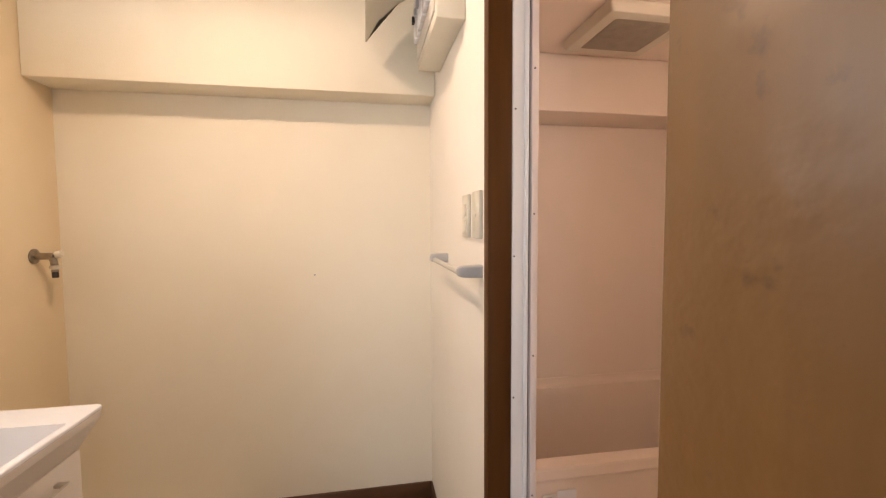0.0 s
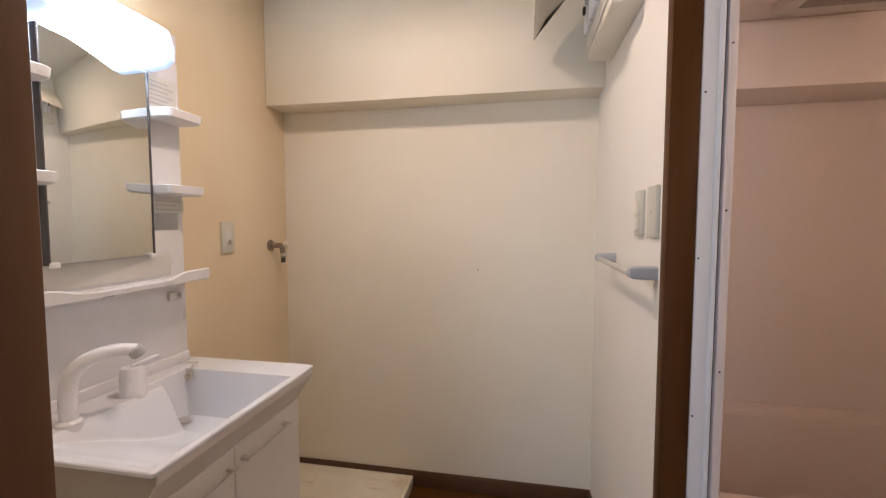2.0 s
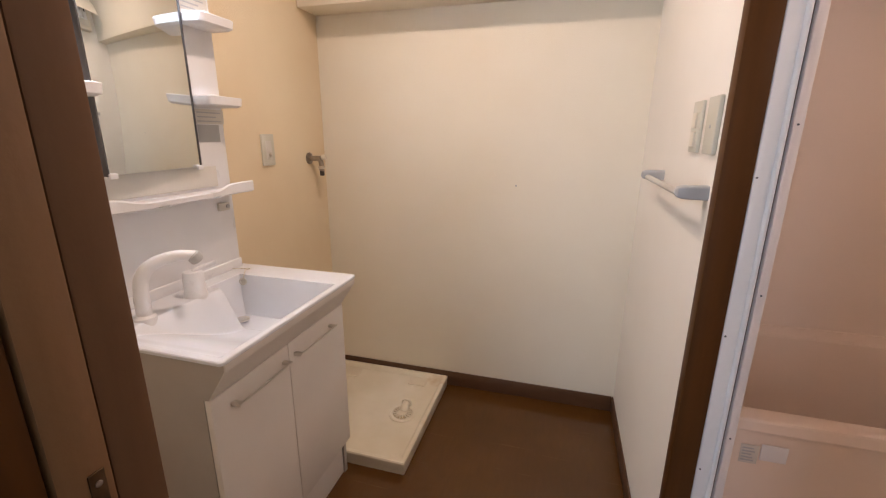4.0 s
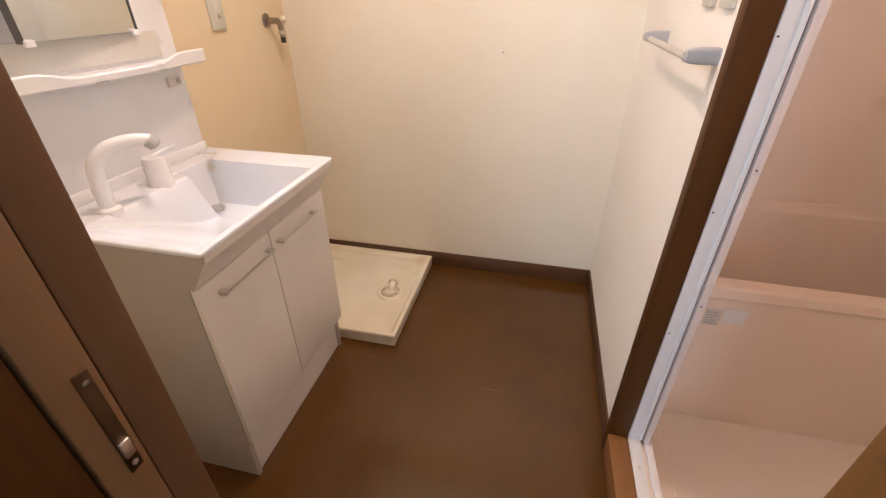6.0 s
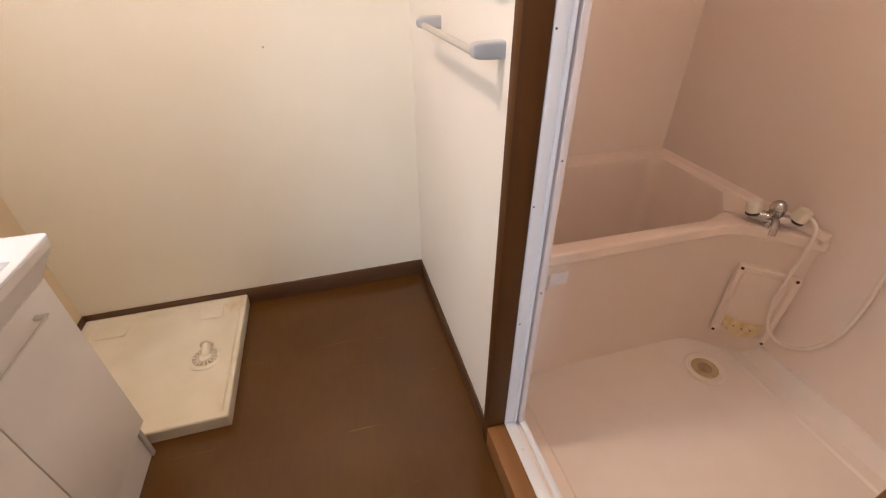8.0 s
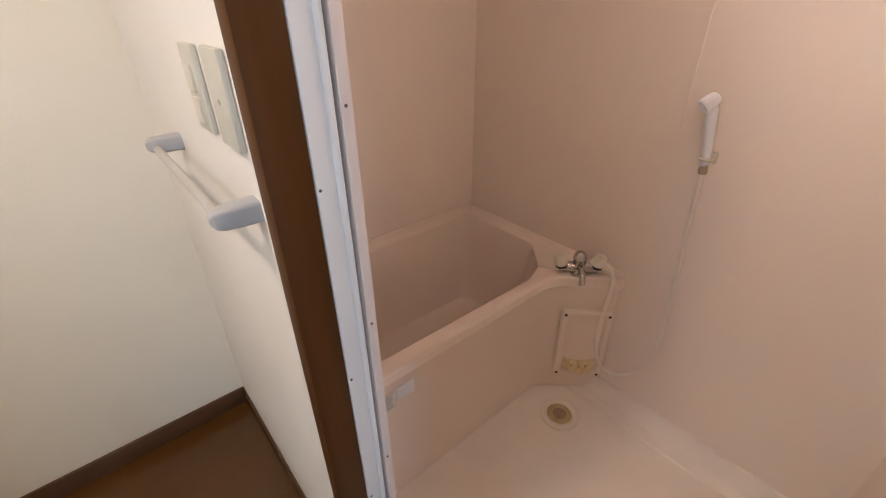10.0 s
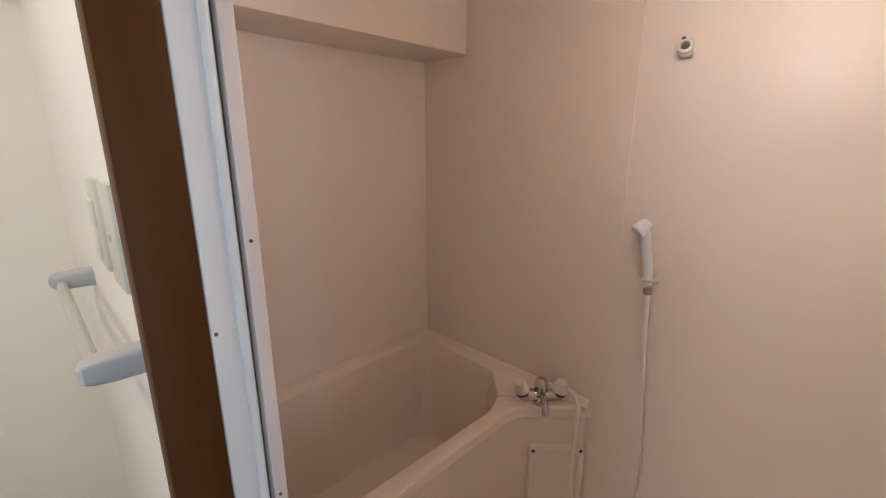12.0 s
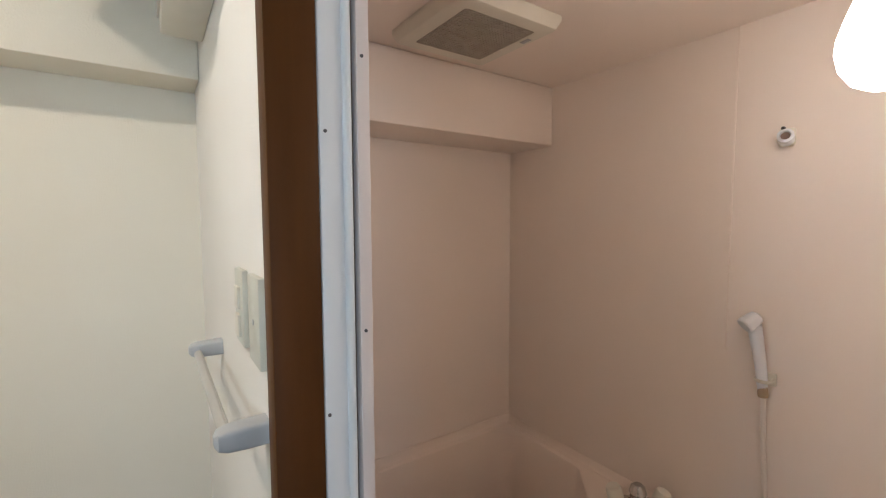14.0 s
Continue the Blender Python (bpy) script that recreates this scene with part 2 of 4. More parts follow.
def floor_material():
    """Dark brown sheet vinyl with faint streaks, worn to an uneven gloss."""
    m, n, l, b = material("dark_vinyl_floor")
    co = n.new("ShaderNodeTexCoord")
    mp = n.new("ShaderNodeMapping")
    mp.inputs["Scale"].default_value = (11, 2.2, 1)
    l.new(co.outputs["Object"], mp.inputs["Vector"])
    gr = n.new("ShaderNodeTexNoise")
    gr.inputs["Scale"].default_value, gr.inputs["Detail"].default_value = 6, 6
    l.new(mp.outputs[0], gr.inputs["Vector"])
    cr = n.new("ShaderNodeValToRGB")
    cr.color_ramp.elements[0].color, cr.color_ramp.elements[1].color = (0.90, 0.90, 0.90, 1), (1.10, 1.09, 1.08, 1)
    l.new(gr.outputs[0], cr.inputs[0])
    mu = n.new("ShaderNodeMixRGB")
    mu.blend_type, mu.inputs[0].default_value = "MULTIPLY", 1.0
    st = n.new("ShaderNodeTexNoise")
    st.inputs["Scale"].default_value, st.inputs["Detail"].default_value = 2.5, 4
    l.new(co.outputs["Object"], st.inputs["Vector"])
    sr = n.new("ShaderNodeValToRGB")
    sr.color_ramp.elements[0].position, sr.color_ramp.elements[1].position = 0.3, 0.7
    sr.color_ramp.elements[0].color, sr.color_ramp.elements[1].color = (0.080, 0.032, 0.006, 1), (0.107, 0.045, 0.009, 1)
    l.new(st.outputs[0], sr.inputs[0])
    l.new(sr.outputs[0], mu.inputs[1])
    l.new(cr.outputs[0], mu.inputs[2])
    sc = n.new("ShaderNodeMapping")
    sc.inputs["Scale"].default_value, sc.inputs["Rotation"].default_value = (2.2, 75, 1), (0, 0, 0.06)
    l.new(co.outputs["Object"], sc.inputs["Vector"])
    sn = n.new("ShaderNodeTexNoise")
    sn.inputs["Scale"].default_value, sn.inputs["Detail"].default_value = 1.6, 2
    l.new(sc.outputs[0], sn.inputs["Vector"])
    sq = n.new("ShaderNodeValToRGB")
    sq.color_ramp.elements[0].position, sq.color_ramp.elements[1].position = 0.70, 0.80
    sq.color_ramp.elements[1].color = (0.45, 0.45, 0.45, 1)
    l.new(sn.outputs[0], sq.inputs[0])
    sm = n.new("ShaderNodeMixRGB")
    sm.inputs[2].default_value = (0.24, 0.13, 0.05, 1)
    l.new(sq.outputs[0], sm.inputs[0])
    l.new(mu.outputs[0], sm.inputs[1])
    l.new(sm.outputs[0], b.inputs["Base Color"])
    b.inputs["Coat Weight"].default_value, b.inputs["Coat Roughness"].default_value = 0.0, 0.08
    b.inputs["Specular IOR Level"].default_value = 0.5
    ro = n.new("ShaderNodeTexNoise")
    ro.inputs["Scale"].default_value, ro.inputs["Detail"].default_value = 5, 5
    l.new(co.outputs["Object"], ro.inputs["Vector"])
    mr = n.new("ShaderNodeMapRange")
    mr.inputs[3].default_value, mr.inputs[4].default_value = 0.11, 0.22
    l.new(ro.outputs[0], mr.inputs[0])
    l.new(mr.outputs[0], b.inputs["Roughness"])
    bp = n.new("ShaderNodeBump")
    bp.inputs["Strength"].default_value, bp.inputs["Distance"].default_value = 0.05, 0.001
    l.new(gr.outputs[0], bp.inputs["Height"])
    l.new(bp.outputs[0], b.inputs["Normal"])
    return m


FLOOR = floor_material()


# ---- mesh tools ----
def mesh_object(name, bm, mat, smooth=True):
    me = bpy.data.meshes.new(name)
    bmesh.ops.recalc_face_normals(bm, faces=bm.faces)
    if smooth:
        for f in bm.faces:
            f.smooth = True
        for e in bm.edges:
            if len(e.link_faces) == 2 and e.calc_face_angle(0) > 0.6:
                e.smooth = False
    bm.to_mesh(me)
    bm.free()
    me.materials.append(mat)
    return new(name, me)


def part(name, bm, mat, parent, label="", smooth=True):
    """One mesh under a thing or under a part, given in world places."""
    ob = mesh_object(name, bm, mat, smooth)
    ob.parent = parent
    ob.matrix_parent_inverse = world_of(parent).inverted()
    return tagged(ob, label=label)


def world_of(ob):
    return Matrix.Translation(ob.location) if ob.parent is None else Matrix.Identity(4)


def thing(name, place, label, category, group=""):
    ob = new(name)
    ob.empty_display_size = 0.05
    ob.location = place
    return tagged(ob, label, category, group)


def structure(name, bm, mat, label, smooth=True):
    return tagged(mesh_object(name, bm, mat, smooth), label, kind="structure")


def box(x0, x1, y0, y1, z0, z1, bevel=0.0, segments=2, bm=None, m=None):
    bm = bm or bmesh.new()
    mid = Matrix.Translation(((x0 + x1) / 2, (y0 + y1) / 2, (z0 + z1) / 2)) @ Matrix.Diagonal((x1 - x0, y1 - y0, z1 - z0, 1))
    made = bmesh.ops.create_cube(bm, size=1, matrix=(m or Matrix.Identity(4)) @ mid)["verts"]
    if bevel:
        edges = list({e for v in made for e in v.link_edges})
        bmesh.ops.bevel(bm, geom=edges, offset=bevel, segments=segments, affect="EDGES", profile=0.5)
    return bm


def rounded(corners, radii, k=6):
    """A closed outline with its corners rounded, k + 1 points to a corner."""
    out = []
    n = len(corners)
    for i in range(n):
        p, a, b = (Vector(corners[j]) for j in (i, i - 1, (i + 1) % n))
        da, db = (a - p).normalized(), (b - p).normalized()
        half = da.angle(db) / 2
        cut = radii[i] / math.tan(half)
        s, e = p + da * cut, p + db * cut
        for j in range(k + 1):
            t = j / k
            out.append(s.lerp(p, t).lerp(p.lerp(e, t), t))
    return out


def loft(rings, cap_first=False, cap_last=False, closed=True, bm=None):
    """Skin between rings of equally many points."""
    bm = bm or bmesh.new()
    rows = [[bm.verts.new(p) for p in ring] for ring in rings]
    n = len(rows[0])
    for r0, r1 in zip(rows, rows[1:]):
        for i in range(n if closed else n - 1):
            j = (i + 1) % n
            bm.faces.new((r0[i], r0[j], r1[j], r1[i]))
    if cap_first:
        bm.faces.new(rows[0])
    if cap_last:
        bm.faces.new(rows[-1])
    return bm


def lathe(profile, m=None, n=24, bm=None):
    """Turn (radius, height) pairs round z, then lay by m."""
    m = m or Matrix.Identity(4)
    rings = [[m @ Vector((r * math.cos(2 * math.pi * i / n), r * math.sin(2 * math.pi * i / n), z)) for i in range(n)] for r, z in profile]
    return loft(rings, True, True, bm=bm)


def smooth_path(points, steps=8):
    """Catmull-Rom through the points."""
    p = [Vector(q) for q in points]
    p = [2 * p[0] - p[1]] + p + [2 * p[-1] - p[-2]]
    out = []
    for i in range(1, len(p) - 2):
        for s in range(steps):
            t = s / steps
            a, b, c, d = p[i - 1:i + 3]
            out.append(0.5 * (2 * b + (c - a) * t + (2 * a - 5 * b + 4 * c - d) * t * t + (3 * b - a - 3 * c + d) * t ** 3))
    out.append(p[-2])
    return out


def tube(points, radius, n=10, flat=1.0, bm=None):
    """A tube along points; radius is a number or a function of the way along, 0 to 1."""
    pts = [Vector(p) for p in points]
    rings = []
    side = None
    for i, p in enumerate(pts):
        d = (pts[min(i + 1, len(pts) - 1)] - pts[max(i - 1, 0)]).normalized()
        if side is None:
            side = d.orthogonal().normalized()
        side = (side - d * side.dot(d)).normalized()
        up = d.cross(side)
        r = radius(i / (len(pts) - 1)) if callable(radius) else radius
        rings.append([p + side * r * math.cos(2 * math.pi * j / n) + up * r * flat * math.sin(2 * math.pi * j / n) for j in range(n)])
    return loft(rings, True, True, bm=bm)


def ring2(points, z):
    return [Vector((p.x, p.y, z)) for p in points]


def toward(place, direction):
    """A frame at place whose z points along direction."""
    return Matrix.Translation(place) @ Vector(direction).to_track_quat("Z", "Y").to_matrix().to_4x4()


# ---- structure ----
structure("floor", box(-1.6, BX0 - 0.03, -1.7, YN + 0.1, -0.12, 0.0), FLOOR, "dark brown glossy sheet vinyl floor")
structure("wall_west", box(XW - 0.1, XW, YS, YN + 0.1, 0, ZC), WALLPAPER_WEST, "cream wallpapered wall, yellower than the other walls", False)
structure("wall_north", box(XW, XE + 0.06, YN, YN + 0.1, 0, ZC), WALLPAPER, "cream textured wallpaper wall", False)
structure("beam", box(XW + 0.001, XE - 0.001, 1.868, YN - 0.001, 1.792, ZC, 0.004), WALLPAPER, "cream wallpapered ceiling beam")
structure("wall_east", box(XE, BX0 - 0.045, BO1 + 0.035, YN, 0, ZC), WALLPAPER_LAMP_LIT, "cream wallpapered partition wall", False)
structure("wall_over_bath_door", box(XE, BX0 - 0.045, 0.396, BO1 + 0.035, ZO + 0.04, ZC), WALLPAPER, "cream wallpapered wall over the bathroom door", False)
structure("ceiling", box(XW, XE, JY, YN, ZC, ZC + 0.08), PLASTER, "off-white papered ceiling", False)
structure("wall_south", box(XW - 0.1, JL - 0.03, 0.362, 0.406, 0, ZC), WALLPAPER, "cream wallpapered wall beside the doorway", False)
structure("wall_hall_west", box(-1.6, JL - 0.03, JY, 0.285, 0, ZC), WALLPAPER, "cream wallpapered hall wall", False)
structure("wall_hall_east", box(JR + 0.03, 1.3, JY, 0.30, 0, ZC), WALLPAPER, "cream wallpapered hall wall", False)
# Added wall piece closing a gap; set back and browned to fit the camera's view.
structure("filler_beside_doorway", box(0.510, BX0 - 0.045, 0.301, 0.395, 0, ZC), WOOD_GLOSS, "added wall filler in jamb brown between doorway and bathroom", False)
structure("wall_over_doorway", box(JL - 0.03, JR + 0.03, JY, YS - 0.002, 2.05, ZC), WALLPAPER, "cream wallpapered wall over the doorway", False)
structure("wall_hall_south", box(-1.7, 1.4, -1.8, -1.7, 0, ZC), WALLPAPER, "cream wallpapered hall wall", False)
structure("wall_hall_far_west", box(-1.7, -1.6, -1.7, JY, 0, ZC), WALLPAPER, "cream wallpapered hall wall", False)
structure("wall_hall_far_east", box(1.3, 1.4, -1.7, JY, 0, ZC), WALLPAPER, "cream wallpapered hall wall", False)
structure("floor_hall_east", box(BX0 - 0.03, 1.4, -1.7, 0.30, -0.12, 0.0), FLOOR, "dark brown glossy sheet vinyl floor")
structure("ceiling_hall", box(-1.7, 1.4, -1.8, JY, ZC, ZC + 0.08), PLASTER, "off-white papered ceiling", False)

# baseboards
structure("baseboard_north", box(XW, XE - 0.0075, YN - 0.010, YN - 0.0005, 0.0, 0.078, 0.003), BASE, "dark brown vinyl baseboard")
structure("baseboard_east", box(XE - 0.007, XE - 0.0005, BO1 + 0.036, YN - 0.0005, 0.0, 0.078, 0.003), BASE, "dark brown vinyl baseboard")
structure("baseboard_west", box(XW + 0.0005, XW + 0.010, YS, YN - 0.011, 0.0, 0.078, 0.003), BASE, "dark brown vinyl baseboard")

# doorway between hall and washroom
frame_1 = thing("door_frame", (JR, 0.31, 0), "dark brown varnished wooden door frame", "door frame")
frame_1["kind"] = "structure"
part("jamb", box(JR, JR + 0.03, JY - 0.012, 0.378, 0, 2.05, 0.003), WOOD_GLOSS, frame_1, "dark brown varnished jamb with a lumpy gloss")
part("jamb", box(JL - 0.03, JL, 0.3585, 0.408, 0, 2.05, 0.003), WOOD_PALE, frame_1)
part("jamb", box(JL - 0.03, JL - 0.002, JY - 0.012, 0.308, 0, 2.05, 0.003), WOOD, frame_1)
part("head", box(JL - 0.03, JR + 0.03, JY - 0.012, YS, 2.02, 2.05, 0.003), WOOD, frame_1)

sliding = thing("sliding_door", (JL, 0.335, 0), "brown veneered sliding door, pushed open into the wall", "door")
part("panel", box(JL - 0.72, JL + 0.001, 0.311, 0.358, 0.008, 2.018, 0.003), WOOD_EDGE, sliding)
plate = part("lock_plate", box(JL + 0.0005, JL + 0.003, 0.335, 0.350, 0.814, 0.960, 0.001), BRONZE, sliding, "dark bronze lock plate let into the door's edge")
part("latch", box(JL + 0.002, JL + 0.007, 0.336, 0.348, 0.838, 0.862, 0.002), STEEL, plate, "bright steel latch")
part("screw", lathe([(0.0035, 0), (0.0035, 0.001), (0.002, 0.0018)], toward((JL + 0.003, 0.3425, 0.947), (1, 0, 0)), 10), OLD_CHROME, plate)
part("screw", lathe([(0.0035, 0), (0.0035, 0.001), (0.002, 0.0018)], toward((JL + 0.003, 0.3425, 0.825), (1, 0, 0)), 10), STEEL, plate)

# bathroom opening: wooden lining outside, aluminium frame inside
lining = thing("bathroom_door_lining", (XE, BO1, 0), "dark brown wooden lining round the bathroom opening", "door frame")
lining["kind"] = "structure"
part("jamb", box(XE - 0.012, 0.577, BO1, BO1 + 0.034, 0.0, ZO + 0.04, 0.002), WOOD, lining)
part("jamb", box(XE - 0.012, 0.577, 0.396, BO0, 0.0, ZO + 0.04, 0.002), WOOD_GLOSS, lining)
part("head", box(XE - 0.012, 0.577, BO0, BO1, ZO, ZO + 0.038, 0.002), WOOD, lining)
part("sill", box(XE - 0.012, 0.577, BO0, BO1, 0.0, 0.092, 0.002), WOOD_SILL, lining, "lighter brown wooden sill")

alu = thing("bathroom_door_frame", (0.6, BO1, 0.1), "white aluminium bathroom door frame with small screws", "door frame")
alu["kind"] = "structure"


def upright(y, s):
    """Aluminium upright, dark strip for the gap's shade and paler inner strip; s is the way into the opening."""
    def slab(x0, x1, d, bevel):
        a, b = sorted((y + s * d, y - s * 0.03))
        return box(x0, x1, a, b, 0.09, ZO, bevel)
    ob = part("upright", slab(0.577, 0.6165, 0.0, 0.004), ALU, alu)
    part("bead", tube([(0.6105, y + s * 0.0005, z) for z in (0.095, 0.6, 1.2, ZO - 0.031)], 0.0055, 12), ALU, ob, "rounded bead along the upright")
    # Dark slab carries the groove's shade in its colour.
    part("gap_strip", slab(0.6165, 0.6205, -0.006, 0.0), HOLLOW_SHADE, ob, "dark brown strip painting the shaded gap")
    part("inner_strip", slab(0.6205, 0.637, 0.008, 0.002), INNER, ob, "pale pinkish inner strip")
    return ob


far_jamb = upright(BO1 - 0.002, -1)
near_jamb = upright(BO0 + 0.002, 1)
part("head", box(0.577, 0.645, BO0, BO1, ZO - 0.03, ZO + 0.038, 0.003), ALU, alu)
sill_bm = box(0.577, 0.612, BO0, BO1, 0.0, 0.094, 0.002)
box(0.612, 0.624, BO0, BO1, 0.0, 0.078, 0.0, bm=sill_bm)
box(0.624, 0.645, BO0, BO1, 0.0, 0.092, 0.002, bm=sill_bm)
part("threshold", sill_bm, ALU, alu, "white aluminium threshold with a drainage groove")
for x, d, z in ((0.582, 0.0, 1.194), (0.584, 0.0, 1.53), (0.582, 0.0, 0.86), (0.584, 0.0, 0.52), (0.627, 0.008, 1.292), (0.627, 0.008, 0.96), (0.627, 0.008, 0.62), (0.627, 0.008, 1.62)):
    part("screw", lathe([(0.0022, 0), (0.0021, 0.0012), (0.0010, 0.0016)], toward((x, BO1 - 0.002 - d, z), (0, -1, 0)), 10), EDGE, far_jamb)
for y, z in ((0.97, 0.094), (0.78, 0.094), (0.60, 0.094)):
    part("screw", lathe([(0.0032, 0), (0.003, 0.0012), (0.0012, 0.0016)], toward((0.595, y, z), (0, 0, 1)), 10), STEEL, alu)

# bathroom shell
structure("bath_wall_north", box(BX0 - 0.03, BX1 + 0.08, BY1, BY1 + 0.05, BZ0, BZ1 + 0.05), BATH_WALL, "smooth pinkish beige bathroom wall panel", False)
structure("bath_wall_east", box(BX1, BX1 + 0.08, BY0 - 0.05, BY1, BZ0, BZ1 + 0.05), BATH_WALL, "smooth pinkish beige bathroom wall panel", False)
structure("bath_wall_south", box(BX0 - 0.03, BX1, BY0 - 0.05, BY0, BZ0, BZ1 + 0.05), BATH_WALL, "smooth pinkish beige bathroom wall panel", False)
structure("bath_wall_west_far", box(BX0 - 0.03, BX0, BO1 + 0.03, BY1, BZ0, BZ1 + 0.05), BATH_WALL, "smooth pinkish beige bathroom wall panel", False)
structure("bath_wall_west_near", box(BX0 - 0.03, BX0, BY0, BO0 - 0.03, BZ0, BZ1 + 0.05), BATH_WALL, "smooth pinkish beige bathroom wall panel", False)
structure("bath_wall_over_door", box(BX0 - 0.03, BX0 - 0.0005, BO0 - 0.03, BO1 + 0.03, ZO + 0.038, BZ1 + 0.05), BATH_WALL, "smooth pinkish beige bathroom wall panel", False)
structure("bath_wall_under_door", box(BX0 - 0.03, BX0 + 0.002, BO0 - 0.03, BO1 + 0.03, BZ0 - 0.05, 0.08), BATH_WALL, "smooth pinkish beige bathroom upstand", False)
structure("bath_ceiling", box(BX0, BX1, BY0, BY1, BZ1, BZ1 + 0.05), BATH_WALL, "smooth pinkish beige bathroom ceiling", False)
structure("bath_beam", box(BX0 + 0.001, BX1 - 0.0005, 1.722, BY1 - 0.001, 1.714, BZ1 - 0.0005, 0.004), BATH_WALL, "pinkish beige boxed beam over the bathtub")
structure("bath_panel_joint", tube([(BX1 - 0.0005, 1.088, z) for z in (1.06, 1.1, 1.6, BZ1)], 0.0018, 6), BATH_TUB, "thin raised joint strip on the bathroom wall")


def bath_floor():
    """The washing area's floor pan, with a hollow border and coved edges."""
    x0, x1, y0, y1 = BX0, BX1, BY0, 1.36
    def ring(d, z, r):
        return ring2(rounded([(x0 + d, y0 + d), (x1 - d, y0 + d), (x1 - d, y1), (x0 + d, y1)], [r, r, 0.01, 0.01], 5), z)
    return loft([ring(0.0, BZ0 - 0.06, 0.004), ring(0.0005, BZ0 + 0.075, 0.004), ring(0.012, BZ0 + 0.072, 0.015), ring(0.026, BZ0 + 0.04, 0.03), ring(0.045, BZ0 + 0.012, 0.05), ring(0.062, BZ0 + 0.009, 0.06), ring(0.090, BZ0 + 0.009, 0.06), ring(0.097, BZ0 + 0.001, 0.06), ring(0.11, BZ0, 0.06)], False, True)


structure("bath_floor", bath_floor(), BATH_PAN, "pinkish cream plastic bathroom floor pan")
drain = thing("floor_drain", (1.484, 1.163, BZ0), "round floor drain with a stained beige cup", "drain")
DRAIN = Matrix.Translation((1.484, 1.163, BZ0))
part("rim", lathe([(0.078, 0.0), (0.077, 0.007), (0.070, 0.012), (0.058, 0.010), (0.047, 0.001)], DRAIN, 32), BATH_PAN, drain)
cup = part("cup", lathe([(0.050, 0.0045), (0.046, 0.0015), (0.012, 0.0012)], DRAIN, 32), RUST, drain, "stained beige cup")
# Brown disc darkened for the shade of a hollow that is not modelled.
part("strainer", lathe([(0.031, 0.0012), (0.030, 0.004), (0.022, 0.0055), (0.006, 0.006)], DRAIN, 24), DARK_BROWN, cup, "brown strainer, darkened for the hollow's shade")


# ---- bathroom things ----
tub = thing("bathtub", (1.2, 1.65, BZ0), "pinkish beige plastic bathtub with a corner ledge", "bathtub")
TUB_OUT = [(BX0 + 0.001, 1.318), (1.535, 1.318), (BX1 - 0.001, 1.128), (BX1 - 0.001, 1.53), (BX1 - 0.001, BY1 - 0.001), (BX0 + 0.001, BY1 - 0.001)]
TUB_IN = [(0.70, 1.376), (1.46, 1.364), (1.556, 1.402), (1.676, 1.530), (1.684, 1.925), (0.70, 1.925)]


def shrink(poly, d):
    c = Vector((sum(p[0] for p in poly) / len(poly), sum(p[1] for p in poly) / len(poly)))
    return [tuple(Vector(p) + (c - Vector(p)).normalized() * d) for p in poly]


def tub_body():
    def out(z, d=0.0, r=0.03):
        poly = [(x, y + (d if i < 3 else 0)) for i, (x, y) in enumerate(TUB_OUT)]
        return ring2(rounded(poly, [0.004, 0.16, 0.004, 0.0005, 0.004, 0.004], 6), z)
    def inn(z, d, r):
        return ring2(rounded(shrink(TUB_IN, d), [r, r * 2.0, r * 0.45, r * 0.6, r, r], 6), z)
    rings = [out(BZ0 - 0.03, 0.014), out(0.455, 0.014), out(0.470, 0.006), out(0.476, 0.0), out(0.505, 0.0), out(0.511, 0.002), out(0.514, 0.007),
             inn(0.515, -0.006, 0.075), inn(0.511, 0.003, 0.07), inn(0.500, 0.008, 0.07), inn(0.30, 0.035, 0.07), inn(0.12, 0.06, 0.075), inn(0.085, 0.08, 0.08), inn(0.07, 0.12, 0.085)]
    return loft(rings[:5], False, False), loft(rings[4:], False, True)


apron_bm, bowl_bm = tub_body()
part("apron", apron_bm, BATH_TUB, tub)
part("bowl", bowl_bm, BATH_TUB, tub)


def cove(inner, wall, top, at):
    """A sealing cove from a wall down to the rim; at(d, z, end) lays a point of its profile."""
    prof = [(wall, 0.500), (wall, top), (wall - 0.004, top - 0.002)]
    prof += [(wall - 0.004 - (wall - 0.004 - inner) * t, 0.5165 + (top - 0.0185 - 0.5) * (1 - t) ** 2.2) for t in (0.2, 0.4, 0.6, 0.8, 1.0)] + [(inner, 0.500)]
    return loft([[at(d, z, end) for d, z in prof] for end in (0, 1)], True, True)


structure("bath_rim_trim_east", cove(1.694, BX1 - 0.0005, 0.538, lambda d, z, end: Vector((d, (1.14, BY1 - 0.001)[end], z))), BATH_TUB, "pinkish beige raised edge beside the bathtub")
structure("bath_rim_trim", cove(1.932, BY1 - 0.0005, 0.548, lambda d, z, end: Vector(((BX0 + 0.001, BX1 - 0.001)[end], d, z))), BATH_TUB, "pinkish beige sealing strip behind the bathtub")

# soap recess on the ledge's slanting front
DIAG = (Vector((1.700, 1.149, 0)) - Vector((1.582, 1.271, 0))).normalized()
FACE = Vector((DIAG.y, -DIAG.x, 0))
NICHE = Matrix(((DIAG.x, FACE.x, 0, 1.641), (DIAG.y, FACE.y, 0, 1.210), (0, 0, 1, 0.192), (0, 0, 0, 1)))
rack = thing("soap_recess", (1.641, 1.210, 0.04), "shallow beige soap recess with stained grid and black screw caps", "soap holder")


